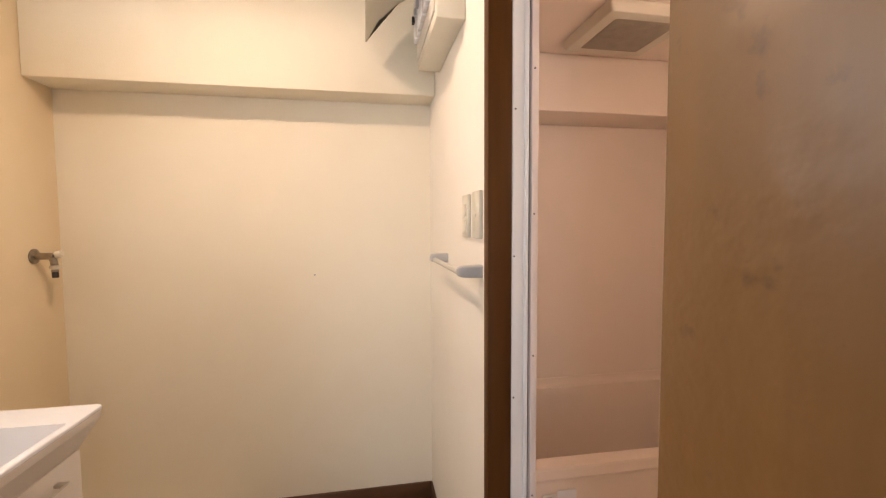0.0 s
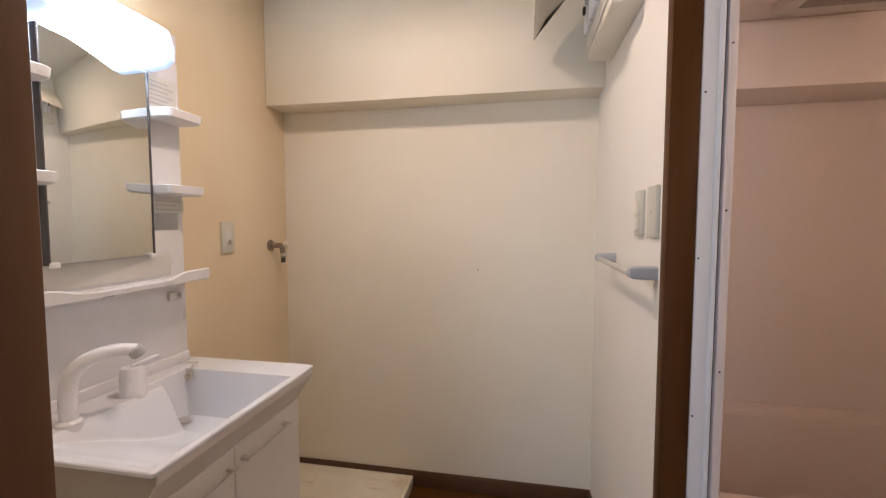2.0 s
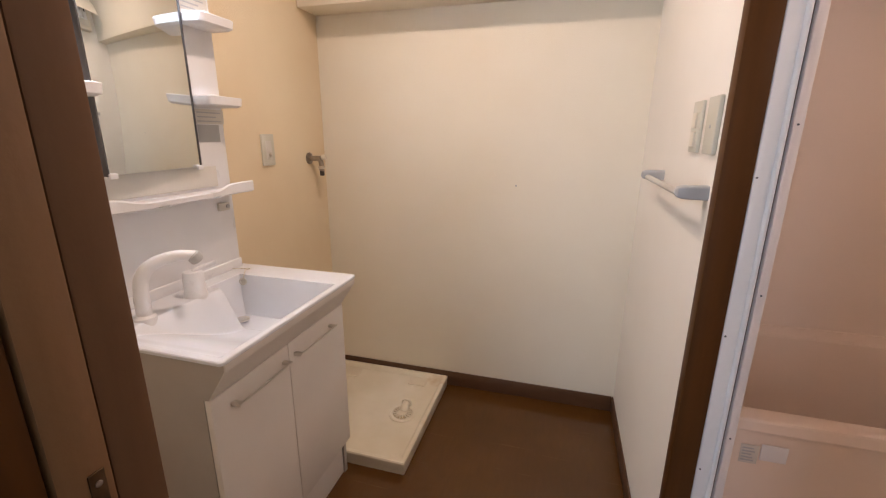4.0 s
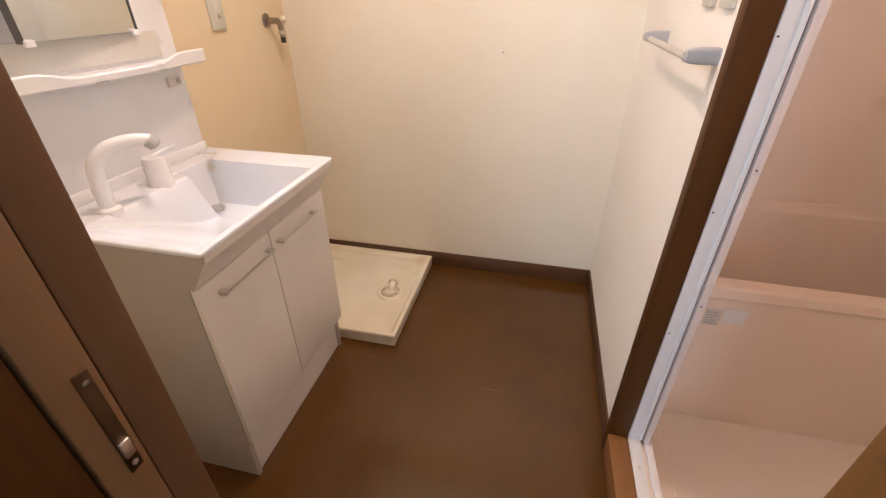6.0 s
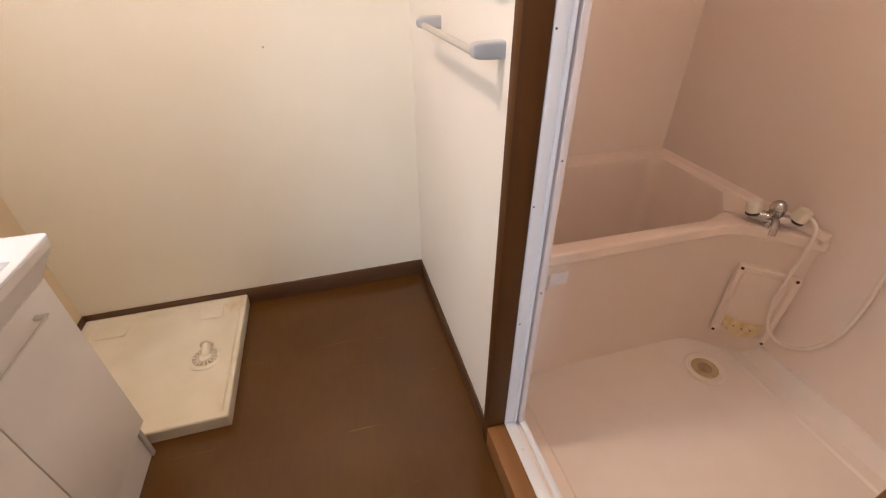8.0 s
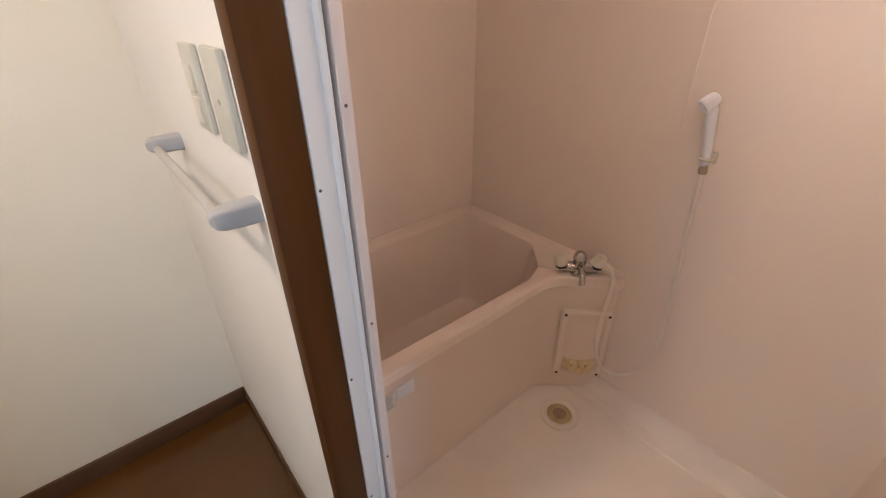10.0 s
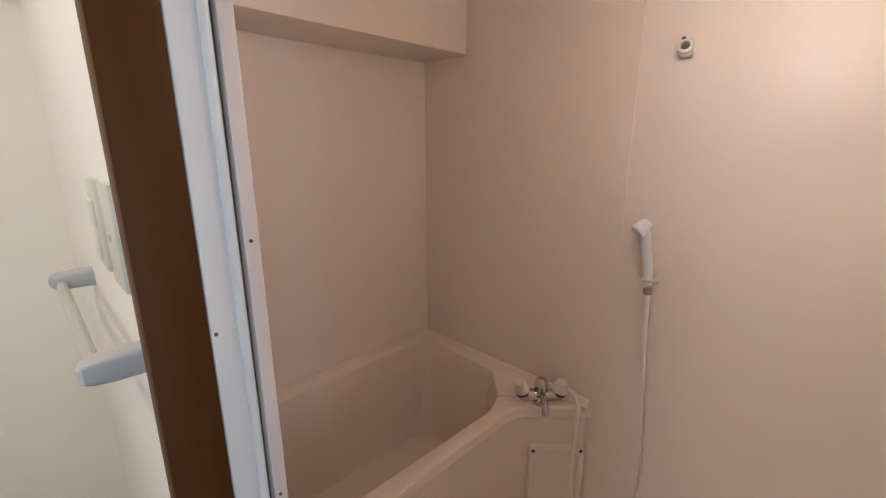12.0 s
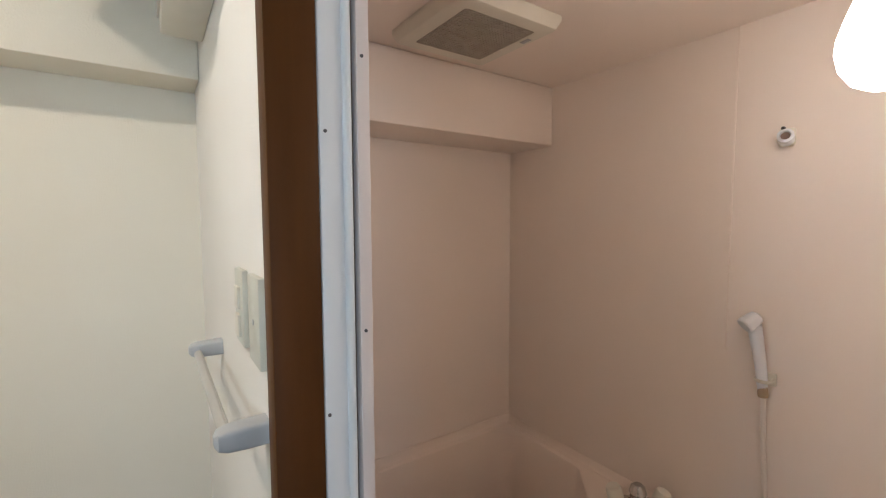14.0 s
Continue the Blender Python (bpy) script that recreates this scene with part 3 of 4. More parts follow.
def recess_frame():
    """A rounded rectangular frame that stands a little proud, hollow inside."""
    def ring(hx, hz, r, out):
        pts = rounded([(-hx, -hz), (hx, -hz), (hx, hz), (-hx, hz)], [r] * 4, 4)
        return [NICHE @ Vector((p.x, out, p.y)) for p in pts]
    return loft([ring(0.098, 0.168, 0.02, -0.012), ring(0.097, 0.167, 0.02, 0.008), ring(0.092, 0.162, 0.02, 0.013), ring(0.078, 0.148, 0.018, 0.013), ring(0.073, 0.143, 0.018, 0.009), ring(0.070, 0.140, 0.02, 0.001)], False, True)


part("frame", recess_frame(), BATH_TUB, rack)
part("soap_tray", loft([[NICHE @ Vector((u * 0.064, 0.002 + out * math.sin(math.pi * (u + 1) / 2) ** 0.6, z + 0.014 * u * u)) for u in [i / 8 - 1 for i in range(17)]] for z, out in ((-0.139, 0.030), (-0.130, 0.030), (-0.112, 0.022), (-0.098, 0.010), (-0.086, 0.002))], closed=False), STAINED, rack, "yellow-stained soap tray")
for sx, sz in ((-1, 1), (1, 1), (-1, -1), (1, -1)):
    part("screw_cap", lathe([(0.006, 0), (0.006, 0.002), (0.004, 0.004)], NICHE @ toward((sx * 0.083, 0.012, sz * 0.154), (0, 1, 0)), 12), RUBBER, rack, "black screw cap")
# Dark discs stand for the shade in the tray's holes.
for i in range(7):
    part("drain_hole", lathe([(0.0042, 0), (0.0042, 0.002), (0.002, 0.0022)], NICHE @ toward(((i - 3) * 0.014, 0.022 - 0.0012 * (i - 3) ** 2, -0.114 + 0.007 * (i % 2)), (0, 1, 0.9)), 8), DARK_BROWN, rack)

# mixer on the ledge
mixer = thing("bath_mixer", (1.625, 1.272, 0.514), "chrome two-handle bath mixer with ivory knobs", "tap")
MIX = Matrix(((DIAG.x, FACE.x, 0, 1.620), (DIAG.y, FACE.y, 0, 1.272), (0, 0, 1, 0.514), (0, 0, 0, 1)))
bodybm = lathe([(0.028, 0), (0.028, 0.012), (0.023, 0.018), (0.023, 0.062), (0.026, 0.068), (0.021, 0.086), (0.013, 0.094)], MIX, 20)
tube([MIX @ Vector((q, 0, 0.030)) for q in (-0.072, -0.066, -0.03, 0.0, 0.03, 0.066, 0.072)], lambda t: 0.017 + 0.005 * math.sin(math.pi * t), 16, bm=bodybm)
part("body", bodybm, CHROME, mixer)
part("spout", tube(smooth_path([MIX @ Vector(q) for q in ((0, 0.012, 0.042), (0, 0.045, 0.042), (0, 0.072, 0.030), (0, 0.082, 0.004))]), 0.0115, 12), CHROME, mixer)
for q in (-1, 1):
    knob = part("knob", lathe([(0.020, 0.0), (0.0245, 0.004), (0.0235, 0.036), (0.020, 0.043), (0.009, 0.045)], MIX @ toward((q * 0.062, 0, 0.040), (q * 0.28, 0.06, 0.95)), 20), IVORY, mixer, "ivory plastic knob")
    part("ring", lathe([(0.020, -0.006), (0.0240, -0.005), (0.0240, 0.002), (0.020, 0.003)], MIX @ toward((q * 0.062, 0, 0.039), (q * 0.28, 0.06, 0.95)), 20), RUBBER, knob)
part("stopper_chain", tube(smooth_path([(1.60, 1.30, 0.535), (1.57, 1.35, 0.522), (1.55, 1.385, 0.520), (1.545, 1.405, 0.505)]), 0.0022, 6), STEEL, mixer, "thin plug chain")

hose = thing("shower_hose", (1.68, 1.1, 0.08), "pale grey flexible shower hose hanging in a loop", "shower hose")
HOSE = [(1.655, 1.240, 0.562), (1.672, 1.205, 0.576), (1.672, 1.165, 0.550), (1.655, 1.150, 0.47), (1.640, 1.150, 0.36), (1.632, 1.145, 0.24), (1.640, 1.120, 0.15), (1.665, 1.07, 0.115), (1.690, 1.01, 0.15), (1.700, 0.965, 0.25), (1.703, 0.955, 0.40), (1.703, 0.968, 0.60), (1.701, 0.982, 0.82), (1.699, 0.988, 0.977)]
part("tube", tube(smooth_path(HOSE, 10), 0.0062, 10), BATH_PAN, hose)
part("coupling", lathe([(0.011, 0), (0.012, 0.006), (0.011, 0.03), (0.009, 0.036)], toward((1.699, 0.988, 0.967), (-0.05, 0.08, 1)), 14), DARK_BROWN, hose, "brown-grey hose coupling")

shower = thing("hand_shower", (1.70, 0.985, 1.0), "white plastic hand shower hung on a wall bracket", "shower head")
part("handle", tube(smooth_path([(1.699, 0.990, 0.984), (1.693, 0.994, 1.04), (1.683, 1.000, 1.10), (1.672, 1.006, 1.158)]), lambda t: 0.0115 + 0.0045 * t, 12), WHITE, shower)
part("head", lathe([(0.010, -0.021), (0.017, -0.016), (0.020, 0.002), (0.0215, 0.020), (0.019, 0.024)], toward((1.669, 1.011, 1.167), (-0.62, 0.46, -0.62)), 20), WHITE, shower)
hold = thing("shower_bracket", (1.715, 0.980, 1.0), "white plastic shower bracket fixed to the bathroom wall", "bracket")
part("base", box(1.708, 1.7195, 0.966, 0.990, 0.997, 1.030, 0.004), IVORY, hold)
part("cradle", tube(smooth_path([(1.708, 0.972, 1.012), (1.694, 0.972, 1.011), (1.685, 0.982, 1.010), (1.686, 1.000, 1.010), (1.699, 1.004, 1.011)]), 0.0042, 8, 1.5), IVORY, hold)

hook = thing("upper_bracket", (1.715, 0.968, 1.62), "white plastic shower bracket with two dark holes", "bracket")
part("base", box(1.703, 1.7195, 0.953, 0.986, 1.605, 1.648, 0.006), IVORY, hook)
part("cup", lathe([(0.014, 0), (0.017, 0.004), (0.017, 0.032), (0.011, 0.034), (0.010, 0.014)], toward((1.700, 0.968, 1.617), (-0.9, -0.2, 0.25)), 18), WHITE, hook)
# Dark discs paint in the shade inside the cup and the screw holes.
part("socket", lathe([(0.0095, 0), (0.0095, 0.030), (0.002, 0.0302)], toward((1.700, 0.968, 1.617), (-0.9, -0.2, 0.25)), 16), HOLLOW_SHADE, hook, "dark brown disc for the shade inside the cup")
for z in (1.648, 1.628):
    part("screw_hole", lathe([(0.005, 0), (0.005, 0.0015), (0.003, 0.002)], toward((1.703, 0.976, z), (-1, 0, 0)), 10), RUBBER, hook)

# Placed and sized along the camera's line of sight; the long base is added.
GX, GY = 1.207, 0.714
globe = thing("ceiling_globe_lamp", (GX, GY, BZ1), "lit pear-shaped white glass lamp under the bathroom ceiling", "lamp")
part("base", lathe([(0.050, 0), (0.050, -0.022), (0.040, -0.034), (0.030, -0.050), (0.029, 1.7845 - BZ1)], Matrix.Translation((GX, GY, BZ1 - 0.0005)), 28), WHITE, globe)
part("shade", lathe([(0.026, 0.0), (0.028, -0.030), (0.036, -0.060), (0.047, -0.090), (0.055, -0.118), (0.056, -0.134), (0.051, -0.158), (0.038, -0.178), (0.020, -0.188), (0.006, -0.190)], Matrix.Translation((GX, GY, 1.784)), 36), BULB_GLOW, globe, "glowing white glass shade")

fan = thing("ceiling_fan_vent", (1.13, 1.48, BZ1), "white square bathroom exhaust fan cover with a grey mesh", "vent")


def fan_cover():
    def ring(h, r, z):
        return ring2(rounded([(1.13 - h, 1.475 - h), (1.13 + h, 1.475 - h), (1.13 + h, 1.475 + h), (1.13 - h, 1.475 + h)], [r] * 4, 4), z)
    return loft([ring(0.160, 0.012, BZ1 - 0.0005), ring(0.160, 0.012, BZ1 - 0.012), ring(0.150, 0.012, BZ1 - 0.032), ring(0.146, 0.012, BZ1 - 0.034), ring(0.112, 0.01, BZ1 - 0.034), ring(0.110, 0.01, BZ1 - 0.028)], False, True)


part("cover", fan_cover(), IVORY, fan)
mesh_bm = bmesh.new()
for i in range(23):
    d = -0.1075 + i * 0.00977
    box(1.13 + d - 0.0018, 1.13 + d + 0.0018, 1.366, 1.584, BZ1 - 0.034, BZ1 - 0.031, bm=mesh_bm)
    box(1.021, 1.239, 1.475 + d - 0.0018, 1.475 + d + 0.0018, BZ1 - 0.0345, BZ1 - 0.0315, bm=mesh_bm)
part("grille", mesh_bm, MESH_GREY, fan, "grey mesh grille")
part("badge", box(1.252, 1.266, 1.40, 1.43, BZ1 - 0.0352, BZ1 - 0.0338, 0.0005), GREY, fan)

sticker = thing("warning_label", (0.83, 1.33, 0.40), "small pale printed label stuck on the bathtub", "label")
part("paper", box(0.774, 0.819, 1.3285, 1.3305, 0.362, 0.422, 0.0005), PALE_GREY, sticker)
part("paper", box(0.824, 0.889, 1.3285, 1.3305, 0.378, 0.430, 0.0005), WHITE, sticker)
for i in range(5):
    part("printed_line", box(0.778, 0.810 - 0.004 * (i % 3), 1.3275, 1.3283, 0.370 + i * 0.010, 0.374 + i * 0.010), GREY, sticker)

# ---- washroom things ----
VY0, VY1, VZ = 0.738, 1.339, 0.813
VF, VD = -0.427, -0.485          # basin lip and door face
vanity = thing("vanity_cabinet", (-0.7, 1.04, 0), "white laminate vanity cabinet with two doors", "cabinet")
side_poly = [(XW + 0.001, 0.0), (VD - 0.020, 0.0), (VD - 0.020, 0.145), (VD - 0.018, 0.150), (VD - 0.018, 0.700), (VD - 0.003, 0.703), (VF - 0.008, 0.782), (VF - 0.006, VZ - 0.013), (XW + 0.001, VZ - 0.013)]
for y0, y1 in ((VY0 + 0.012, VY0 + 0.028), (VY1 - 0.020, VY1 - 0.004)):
    part("side_panel", loft([[Vector((x, y, z)) for x, z in side_poly] for y in (y0, y1)], True, True), CARCASS_SHADED, vanity, smooth=False)
part("back_panel", box(XW + 0.001, XW + 0.008, VY0 + 0.0285, VY1 - 0.0205, 0.02, 0.77), CARCASS_SHADED, vanity)
part("bottom_panel", box(XW + 0.008, VD - 0.02, VY0 + 0.0285, VY1 - 0.0205, 0.146, 0.160), CARCASS_SHADED, vanity)
part("kick_board", box(VD - 0.040, VD - 0.028, VY0 + 0.0285, VY1 - 0.0205, 0.0, 0.146), CABINET, vanity)
rail_poly = [(VD - 0.001, 0.703), (VF - 0.005, 0.782), (VF - 0.003, VZ - 0.0125), (VF - 0.03, VZ - 0.0125), (VD - 0.03, 0.703)]
part("front_rail", loft([[Vector((x, y, z)) for x, z in rail_poly] for y in (VY0 + 0.0125, VY1 - 0.006)], True, True), CABINET, vanity, smooth=False)
mid = (VY0 + VY1) / 2 - 0.01
for y0, y1, hinge in ((VY0 + 0.013, mid - 0.0015, 0), (mid + 0.0015, VY1 - 0.002, 1)):
    door = part("door", box(VD - 0.017, VD, y0, y1, 0.152, 0.700, 0.002), CABINET, vanity)
    h0, h1 = ((y0 + 0.055, y1 - 0.018) if not hinge else (y0 + 0.02, y1 - 0.085))
    hb = tube([(VD + 0.022, h0, 0.658), (VD + 0.023, (h0 + h1) / 2, 0.658), (VD + 0.022, h1, 0.658)], 0.0055, 8, 0.55)
    part("handle", hb, STEEL, door, "slim brushed steel bar handle")
    for y in (h0 + 0.006, h1 - 0.006):
        part("handle_foot", box(VD - 0.001, VD + 0.023, y - 0.007, y + 0.007, 0.653, 0.662, 0.002), STEEL, door)


def ease(t):
    t = min(max(t, 0.0), 1.0)
    return t * t * (3 - 2 * t)


def soft_min(values, k):
    return -k * math.log(sum(math.exp(-max(v, -0.2) / k) for v in values))


def basin():
    """Moulded counter: the deck runs down in one sweep into a bowl with steep far and front walls."""
    w = XW + 0.001
    x0, x1, y0, y1 = w + 0.003, VF - 0.007, VY0 + 0.007, VY1 - 0.007

    def ring(d, z, r):
        return ring2(rounded([(w, VY0 + d), (VF - d, VY0 + d), (VF - d, VY1 - d), (w, VY1 - d)], [0.001, r, r, 0.001], 5), z)
    bm = loft([ring(0.025, VZ - 0.012, 0.01), ring(0.002, VZ - 0.012, 0.012), ring(0.0, VZ - 0.010, 0.012), ring(0.0, VZ - 0.003, 0.012), ring(0.002, VZ - 0.0006, 0.012), ring(0.007, VZ, 0.003)])

    def depth(x, y):
        ramp = 0.133 * ease((y - 0.735) / 0.40) + 0.006 * ease((y - 0.75) / 0.05)
        front = 2.4 * (VF - 0.017 - x)
        far = 9.0 * (1.229 - y)
        back = 7.0 * (x + 0.806)
        block = max(0.15 * ease((x + 0.762) / 0.060), 6.0 * (y - 1.095))
        return max(soft_min((soft_min((ramp, block), 0.007), front, far, back, 8.0 * (y - VY0 - 0.018)), 0.0035), 0.0)
    nx, ny = 190, 230
    rows = []
    for j in range(ny + 1):
        y = y0 + (y1 - y0) * j / ny
        rows.append([bm.verts.new((x0 - 0.003 * (i == 0) + (x1 - x0) * i / nx, y, VZ - depth(x0 + (x1 - x0) * i / nx, y) * (0 < i < nx and 0 < j < ny))) for i in range(nx + 1)])
    for a, b in zip(rows, rows[1:]):
        for i in range(nx):
            bm.faces.new((a[i], a[i + 1], b[i + 1], b[i]))
    return bm


sink = thing("washbasin", (-0.67, 1.04, VZ - 0.03), "glossy white moulded washbasin counter with a square bowl", "washbasin")
part("basin", basin(), CERAMIC, sink)
part("overflow", lathe([(0.013, 0), (0.013, 0.004), (0.009, 0.005), (0.008, 0.001)], toward((-0.786, 1.222, VZ - 0.022), (0.1, -1, 0.1)), 18), STEEL, sink, "small chrome overflow ring")
part("drain", lathe([(0.022, 0), (0.022, 0.004), (0.016, 0.006), (0.004, 0.0065)], Matrix.Translation((-0.752, 1.160, VZ - 0.131)), 20), STEEL, sink, "chrome drain")
part("plug_chain", tube(smooth_path([(-0.86, 1.262, VZ + 0.004), (-0.79, 1.262, VZ + 0.010), (-0.80, 1.255, VZ + 0.008), (-0.787, 1.232, VZ + 0.003), (-0.785, 1.218, VZ - 0.02)]), 0.002, 6), STEEL, sink, "thin chrome plug chain")

tap = thing("basin_tap", (-0.80, 0.95, VZ), "white swan-neck pull-out tap with a lever", "tap")
part("base", lathe([(0.025, -0.018), (0.026, 0), (0.026, 0.006), (0.020, 0.012)], Matrix.Translation((-0.775, 0.862, VZ)), 20), WHITE, tap)
part("spout", tube(smooth_path([(-0.775, 0.862, VZ + 0.002), (-0.774, 0.862, VZ + 0.06), (-0.768, 0.868, VZ + 0.112), (-0.748, 0.892, VZ + 0.143), (-0.718, 0.932, VZ + 0.153), (-0.695, 0.965, VZ + 0.146)]), lambda t: 0.0185 - 0.0045 * t, 14), WHITE, tap)
part("nozzle", lathe([(0.015, 0), (0.018, 0.004), (0.017, 0.022), (0.013, 0.026)], toward((-0.700, 0.958, VZ + 0.152), (0.35, 0.5, -0.9)), 16), GREY, tap, "grey spray nozzle")
part("lever_body", lathe([(0.031, -0.02), (0.032, 0), (0.032, 0.006), (0.029, 0.012), (0.028, 0.064), (0.024, 0.074), (0.010, 0.077)], Matrix.Translation((-0.785, 1.03, VZ)), 22), WHITE, tap)
part("lever", tube(smooth_path([(-0.785, 1.030, VZ + 0.070), (-0.772, 1.056, VZ + 0.080), (-0.756, 1.086, VZ + 0.088)]), lambda t: 0.017 - 0.005 * t, 12, 0.5), WHITE, tap, "small white lever")

# mirror unit over the basin
MX = -0.868
unit = thing("mirror_unit", (-0.9, 1.04, VZ), "white vanity mirror unit with shelves and a lit lamp", "mirror cabinet")
part("back_panel", box(XW + 0.001, MX, VY0 + 0.003, 1.312, VZ + 0.001, 1.86, 0.006), WHITE, unit)
part("lower_panel", box(MX, MX + 0.006, 0.80, 1.25, 1.105, 1.17, 0.002), PALE_GREY, unit)
# Mirror turned until its reflection fits the camera's view.
MIRROR_TURN = Matrix.Translation((MX + 0.004, 1.170, 0)) @ Matrix.Rotation(radians(7.0), 4, "Z") @ Matrix.Translation((-MX - 0.004, -1.170, 0))
part("upstand", box(MX - 0.002, MX + 0.007, VY0 + 0.004, 1.312, VZ - 0.001, VZ + 0.032, 0.004, 3), WHITE, unit)
glass = part("mirror", box(MX + 0.004, MX + 0.018, 0.868, 1.178, 1.172, 1.700, 0.002, m=MIRROR_TURN), MIRROR, unit, "clear mirror with a dark edge")
for y in (0.866, 1.180):
    part("edge_strip", box(MX + 0.003, MX + 0.0195, y - 0.002, y + 0.002, 1.170, 1.702, 0.0005, m=MIRROR_TURN), EDGE, glass)
for y0 in (1.160, 0.864):
    part("clip", box(MX + 0.016, MX + 0.024, y0, y0 + 0.022, 1.164, 1.177, 0.002, m=MIRROR_TURN), WHITE, glass)


def tray(x1, y0, y1, z, h):
    """A small moulded shelf with a raised lip and rounded front corners."""
    def ring(d, zz):
        return ring2(rounded([(MX - 0.002, y0 + d), (x1 - d, y0 + d), (x1 - d, y1 - d), (MX - 0.002, y1 - d)], [0.003, 0.02, 0.02, 0.003], 4), zz)
    return loft([ring(0.010, z - h), ring(0.002, z - h + 0.006), ring(0.0, z - 0.002), ring(0.002, z), ring(0.007, z), ring(0.009, z - 0.008)], True, True)


for z in (1.604, 1.380):
    part("shelf", tray(-0.785, 1.185, 1.322, z, 0.030), WHITE, unit)
    part("shelf", tray(-0.780, 0.745, 0.880, z, 0.030), WHITE, unit)


def long_shelf():
    """The bottom shelf: high lip at both ends, sweeping down to a low lip in the middle."""
    rings = []
    for i in range(49):
        y = 0.748 + i * (1.322 - 0.748) / 48
        low = 1 / (1 + math.exp((abs(y - 1.035) - 0.155) / 0.014))
        x1, top = -0.785 + 0.012 * low, 1.120 - 0.017 * low
        rings.append([Vector((x, y, z)) for x, z in ((MX - 0.002, 1.082), (x1 - 0.010, 1.082), (x1 - 0.001, 1.087), (x1, top - 0.004), (x1 - 0.004, top), (x1 - 0.009, top - 0.002), (x1 - 0.013, 1.096), (MX - 0.002, 1.096))])
    return loft(rings, True, True)


part("long_shelf", long_shelf(), WHITE, unit)
sock = part("socket", box(MX, MX + 0.010, 1.237, 1.284, 1.022, 1.048, 0.002), PALE_GREY, unit, "small grey socket")
part("button", lathe([(0.007, 0), (0.007, 0.004), (0.004, 0.005)], toward((MX + 0.010, 1.272, 1.035), (1, 0, 0)), 12), GREY, sock)
for y0, y1, z0, z1, mat in ((1.195, 1.30, 1.618, 1.708, PALE_GREY), (1.198, 1.313, 1.300, 1.344, PALE_GREY), (1.203, 1.288, 1.244, 1.298, GREY)):
    label = part("printed_label", box(MX, MX + 0.0012, y0, y1, z0, z1), mat, unit, "printed instruction label")
    for i in range(int((z1 - z0) / 0.013)):
        part("printed_line", box(MX + 0.0012, MX + 0.0018, y0 + 0.008, y1 - 0.012 - 0.02 * (i % 2), z0 + 0.006 + i * 0.013, z0 + 0.010 + i * 0.013), GREY, label)


def lamp_cover():
    """A wide translucent cover, deeper at its foot, with bevelled ends."""
    rings = []
    for y, s in ((0.842, 0.80), (0.848, 0.92), (0.858, 1.0), (1.03, 1.0), (1.196, 1.0), (1.212, 0.93), (1.217, 0.80)):
        prof = [(MX - 0.002, 1.716), (MX + 0.070 * s, 1.724), (MX + 0.088 * s, 1.738), (MX + 0.090 * s, 1.775), (MX + 0.074 * s, 1.826), (MX - 0.002, 1.838)]
        rings.append([Vector((x, y, z)) for x, z in prof])
    return loft(rings, True, True)


part("lamp_end_cap", box(MX - 0.001, MX + 0.078, 0.790, 0.841, 1.722, 1.832, 0.008, 3), WHITE, unit, "white plastic lamp end cap")
part("lamp_cover", lamp_cover(), TUBE_LIGHT, unit, "glowing cool white lamp cover")

# washing machine pan
pan = thing("washing_machine_pan", (-0.61, 1.7, 0), "stained ivory plastic washing machine pan on the floor", "pan")
PX0, PX1, PY0, PY1 = XW + 0.011, -0.278, 1.364, YN - 0.011


def pan_shape():
    def ring(d, z, r):
        return ring2(rounded([(PX0 + d, PY0 + d), (PX1 - d, PY0 + d), (PX1 - d, PY1 - d), (PX0 + d, PY1 - d)], [r] * 4, 4), z)
    return loft([ring(0.003, 0.0, 0.006), ring(0.0, 0.050, 0.008), ring(0.003, 0.055, 0.008), ring(0.014, 0.056, 0.01), ring(0.020, 0.052, 0.015), ring(0.030, 0.038, 0.03), ring(0.060, 0.034, 0.05), ring(0.11, 0.031, 0.05), ring(0.2, 0.029, 0.05)], True, True)


part("tray", pan_shape(), PAN, pan)
for x, y, w in ((-0.80, 1.93, 0.055), (-0.42, 1.935, 0.045)):
    part("foot_pad", box(x - w, x + w, y - w * 0.7, y + w * 0.7, 0.029, 0.037, 0.004, 3), PAN, pan)
PD = Matrix.Translation((-0.405, 1.675, 0.029))
part("drain_ring", lathe([(0.062, 0.0), (0.062, 0.006), (0.055, 0.010), (0.046, 0.009), (0.044, 0.002)], PD, 32), PAN, pan)
grate = bmesh.new()
for i in range(16):
    a = 2 * math.pi * i / 16
    box(0.020, 0.043, -0.0028, 0.0028, 0.003, 0.011, 0.001, bm=grate, m=PD @ Matrix.Rotation(a, 4, "Z"))
lathe([(0.02, 0.003), (0.02, 0.010), (0.006, 0.012)], PD, 18, bm=grate)
part("grate", grate, PAN, pan, "yellowed drain grate")
part("drain_well", lathe([(0.044, 0.0012), (0.043, 0.0025), (0.01, 0.0026)], PD, 24), RUST, pan)
part("elbow", tube(smooth_path([(-0.405, 1.688, 0.034), (-0.405, 1.698, 0.046), (-0.405, 1.712, 0.050), (-0.405, 1.735, 0.050)]), 0.016, 16), PAN, pan, "cream drain elbow")
part("elbow_collar", lathe([(0.024, 0), (0.024, 0.012), (0.020, 0.014)], toward((-0.405, 1.724, 0.050), (0, 1, 0)), 18), PAN, pan)

# wall fittings
tagged(mesh_object("wall_mark", lathe([(0.004, 0), (0.004, 0.0008), (0.002, 0.001)], toward((0.025, YN, 1.054), (0, -1, 0)), 10), GREY), "small grey mark on the wallpaper", kind="structure")
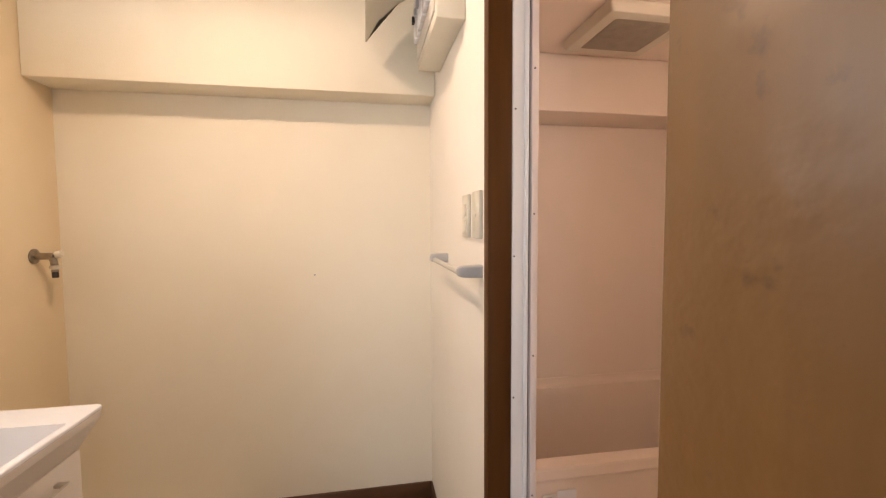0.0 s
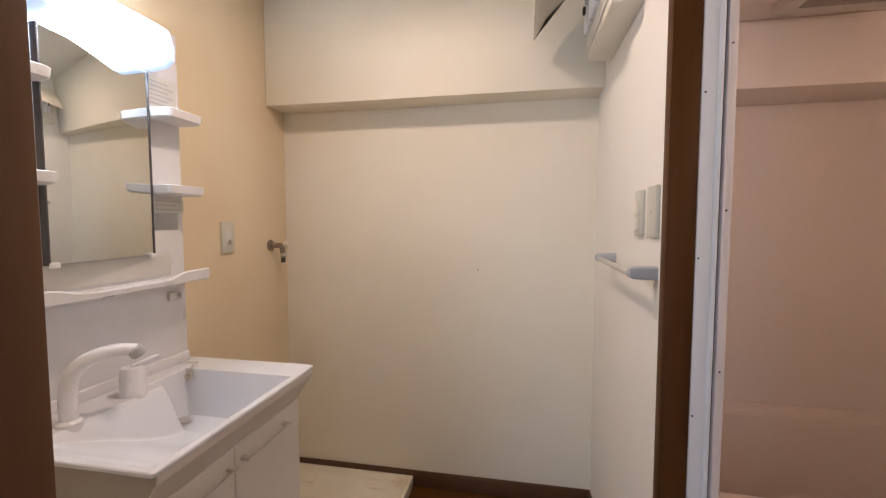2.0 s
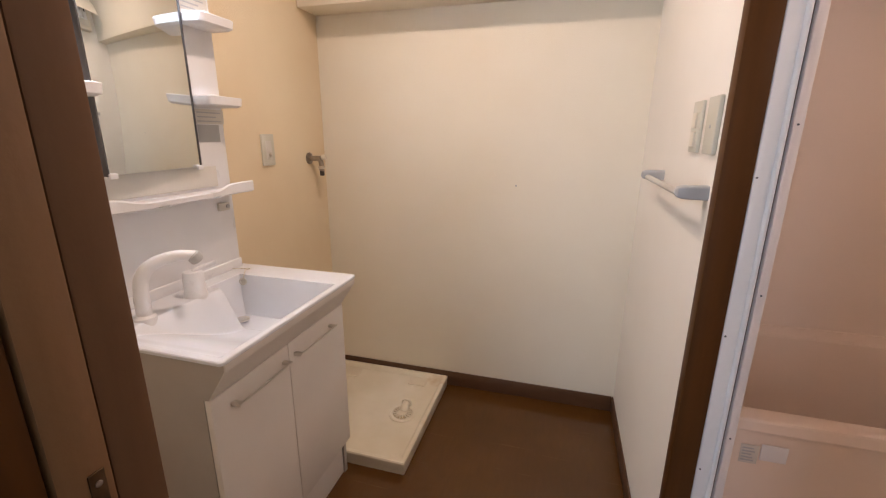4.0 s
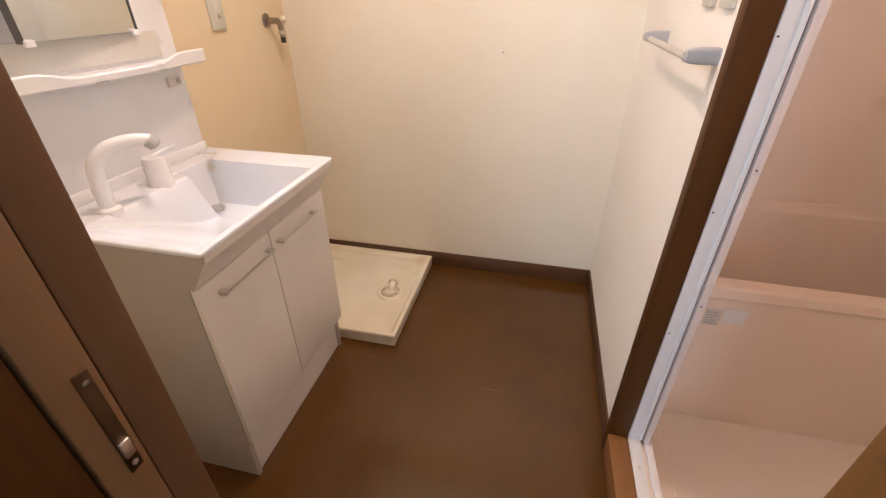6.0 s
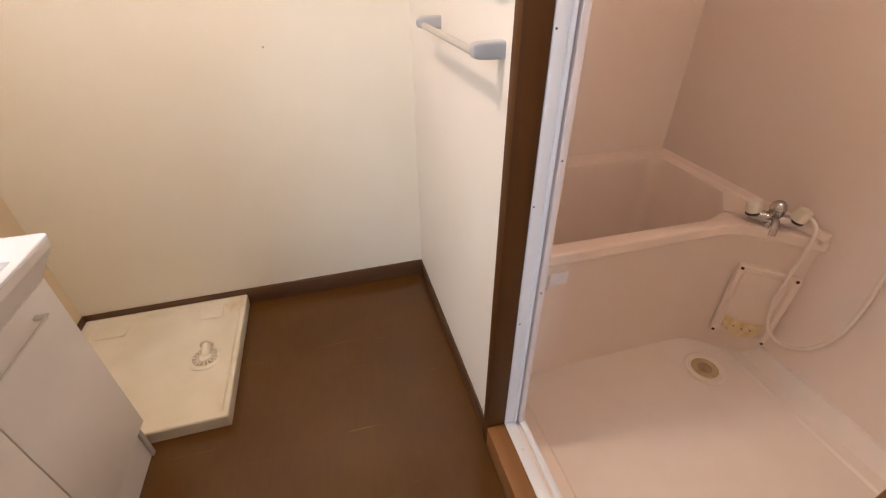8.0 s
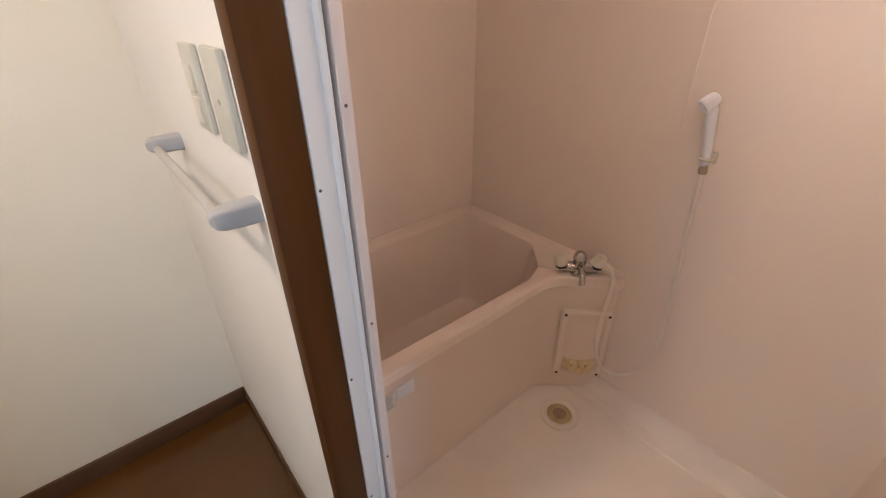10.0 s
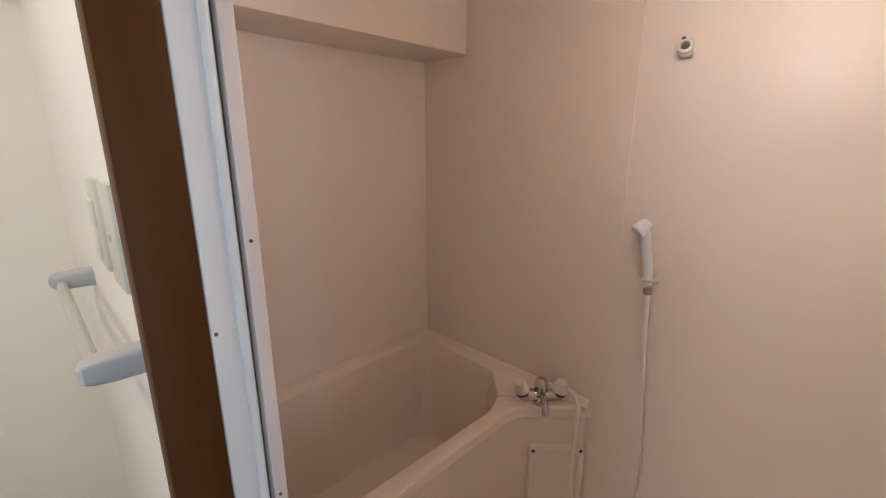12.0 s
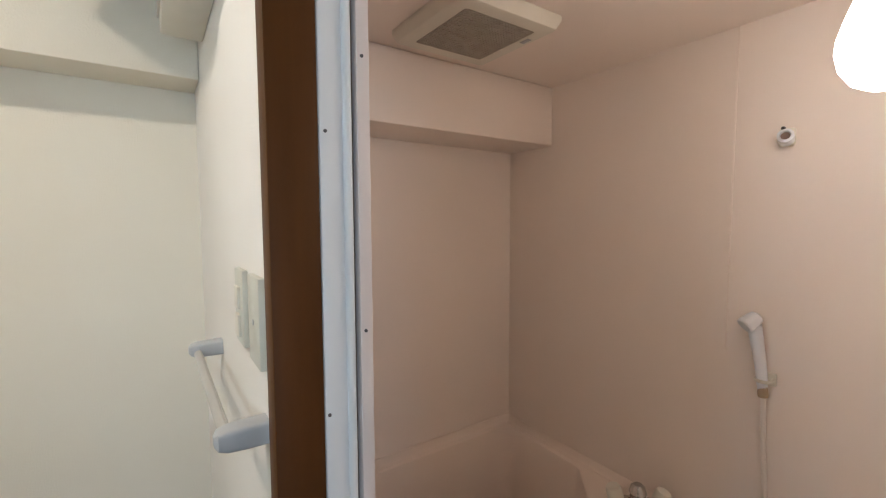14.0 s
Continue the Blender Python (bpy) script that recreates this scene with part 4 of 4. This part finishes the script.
sock = thing("wall_socket", (XW, 1.59, 1.2), "beige socket plate with a screw terminal", "socket")
part("plate", box(XW, XW + 0.009, 1.551, 1.623, 1.148, 1.270, 0.003), PLATE, sock)
part("insert", box(XW + 0.009, XW + 0.0105, 1.570, 1.604, 1.173, 1.244, 0.001), PALE_GREY, sock)
part("terminal", lathe([(0.008, 0), (0.008, 0.003), (0.005, 0.009), (0.003, 0.010)], toward((XW + 0.0105, 1.590, 1.191), (1, 0, 0)), 14), STEEL, sock, "steel earth terminal")

wtap = thing("washing_machine_tap", (XW, 1.9, 1.14), "dulled chrome wall tap with a cream knob", "tap")
part("flange", lathe([(0.027, 0), (0.027, 0.004), (0.016, 0.010)], toward((XW, 1.878, 1.162), (1, 0, 0)), 20), OLD_CHROME, wtap)
wb = tube([(XW + 0.005, 1.878, 1.162), (XW + 0.03, 1.878, 1.162), (XW + 0.065, 1.878, 1.162)], 0.0125, 12)
tube(smooth_path([(XW + 0.055, 1.878, 1.162), (XW + 0.062, 1.878, 1.140), (XW + 0.064, 1.878, 1.105)]), 0.0115, 12, bm=wb)
part("body", wb, OLD_CHROME, wtap)
part("knob", lathe([(0.009, 0), (0.0135, 0.004), (0.0135, 0.018), (0.009, 0.022)], toward((XW + 0.066, 1.878, 1.165), (1, 0.2, 0.25)), 14), IVORY, wtap, "cream plastic knob")
part("collar", lathe([(0.012, 0), (0.016, 0.003), (0.016, 0.012), (0.012, 0.015)], Matrix.Translation((XW + 0.064, 1.878, 1.114)), 14), STEEL, wtap)
part("hose_end", lathe([(0.010, 0), (0.010, 0.022), (0.008, 0.026)], Matrix.Translation((XW + 0.064, 1.878, 1.084)), 12), RUBBER, wtap)

swp = thing("light_switch", (XE, 1.315, 1.29), "white plastic light switch plate with two rockers", "switch")
part("plate", box(XE - 0.009, XE, 1.272, 1.342, 1.232, 1.352, 0.003), PLATE, swp)
for z in (1.262, 1.306):
    part("rocker", box(XE - 0.0135, XE - 0.008, 1.292, 1.322, z - 0.016, z + 0.019, 0.0015), IVORY, swp)
blank = thing("blank_plate", (XE, 1.18, 1.29), "white blank wall plate with one screw hole", "wall plate")
part("plate", box(XE - 0.010, XE, 1.150, 1.222, 1.232, 1.354, 0.003), PLATE, blank)
part("screw", lathe([(0.004, 0), (0.004, 0.001), (0.002, 0.0015)], toward((XE - 0.010, 1.186, 1.291), (-1, 0, 0)), 10), GREY, blank)

rail = thing("towel_rail", (XE, 1.37, 1.16), "grey plastic towel rail with rounded brackets", "towel rail")
for y in (1.167, 1.618):
    rings = []
    for x, w, h in ((XE, 0.017, 0.016), (XE - 0.030, 0.0165, 0.0155), (XE - 0.050, 0.015, 0.0145), (XE - 0.060, 0.012, 0.0115), (XE - 0.0645, 0.006, 0.006)):
        pts = rounded([(-w, -h), (w, -h), (w, h), (-w, h)], [min(w, h) * 0.4] * 4, 4)
        rings.append([Vector((x, y + q.x, 1.150 + q.y)) for q in pts])
    part("bracket", loft(rings, True, True), GREY, rail)
part("bar", tube([(XE - 0.048, 1.167, 1.144), (XE - 0.048, 1.37, 1.144), (XE - 0.048, 1.618, 1.144)], 0.0085, 10, 0.85), BAR, rail, "plain grey bar")

panel = thing("breaker_panel", (XE, 1.6, 1.88), "ivory household breaker panel with its flap open", "breaker box")
part("case", box(XE - 0.085, XE, 1.328, 1.752, 1.846, 2.16, 0.006), IVORY, panel)
part("inner_plate", box(XE - 0.090, XE - 0.084, 1.35, 1.73, 1.872, 2.13, 0.002), PALE_GREY, panel)
for i in range(6):
    br = part("breaker", box(XE - 0.104, XE - 0.088, 1.37 + i * 0.058, 1.418 + i * 0.058, 1.925, 2.06, 0.003), WHITE, panel)
    part("toggle", box(XE - 0.113, XE - 0.103, 1.386 + i * 0.058, 1.402 + i * 0.058, 1.985, 2.01, 0.002), RUBBER if i == 5 else GREY, br)
part("flap", loft([[Vector((x, y, z + dz)) for x, z in ((XE - 0.088, 2.135), (XE - 0.16, 2.09), (XE - 0.235, 2.02), (XE - 0.278, 1.945))] + [Vector((x + 0.006, y, z + 0.006)) for x, z in ((XE - 0.278, 1.945), (XE - 0.235, 2.02), (XE - 0.16, 2.09), (XE - 0.088, 2.135))] for y, dz in ((1.36, 0), (1.55, 0), (1.77, 0))], True, True), IVORY, panel, "open ivory flap")

# Unseen fixture, added to go with the bulb inferred from the towel rail's shadow.
bulb = thing("assumed_ceiling_light", (-0.16, 1.17, ZC), "assumed round ceiling light, unseen, added for the bulb", "lamp")
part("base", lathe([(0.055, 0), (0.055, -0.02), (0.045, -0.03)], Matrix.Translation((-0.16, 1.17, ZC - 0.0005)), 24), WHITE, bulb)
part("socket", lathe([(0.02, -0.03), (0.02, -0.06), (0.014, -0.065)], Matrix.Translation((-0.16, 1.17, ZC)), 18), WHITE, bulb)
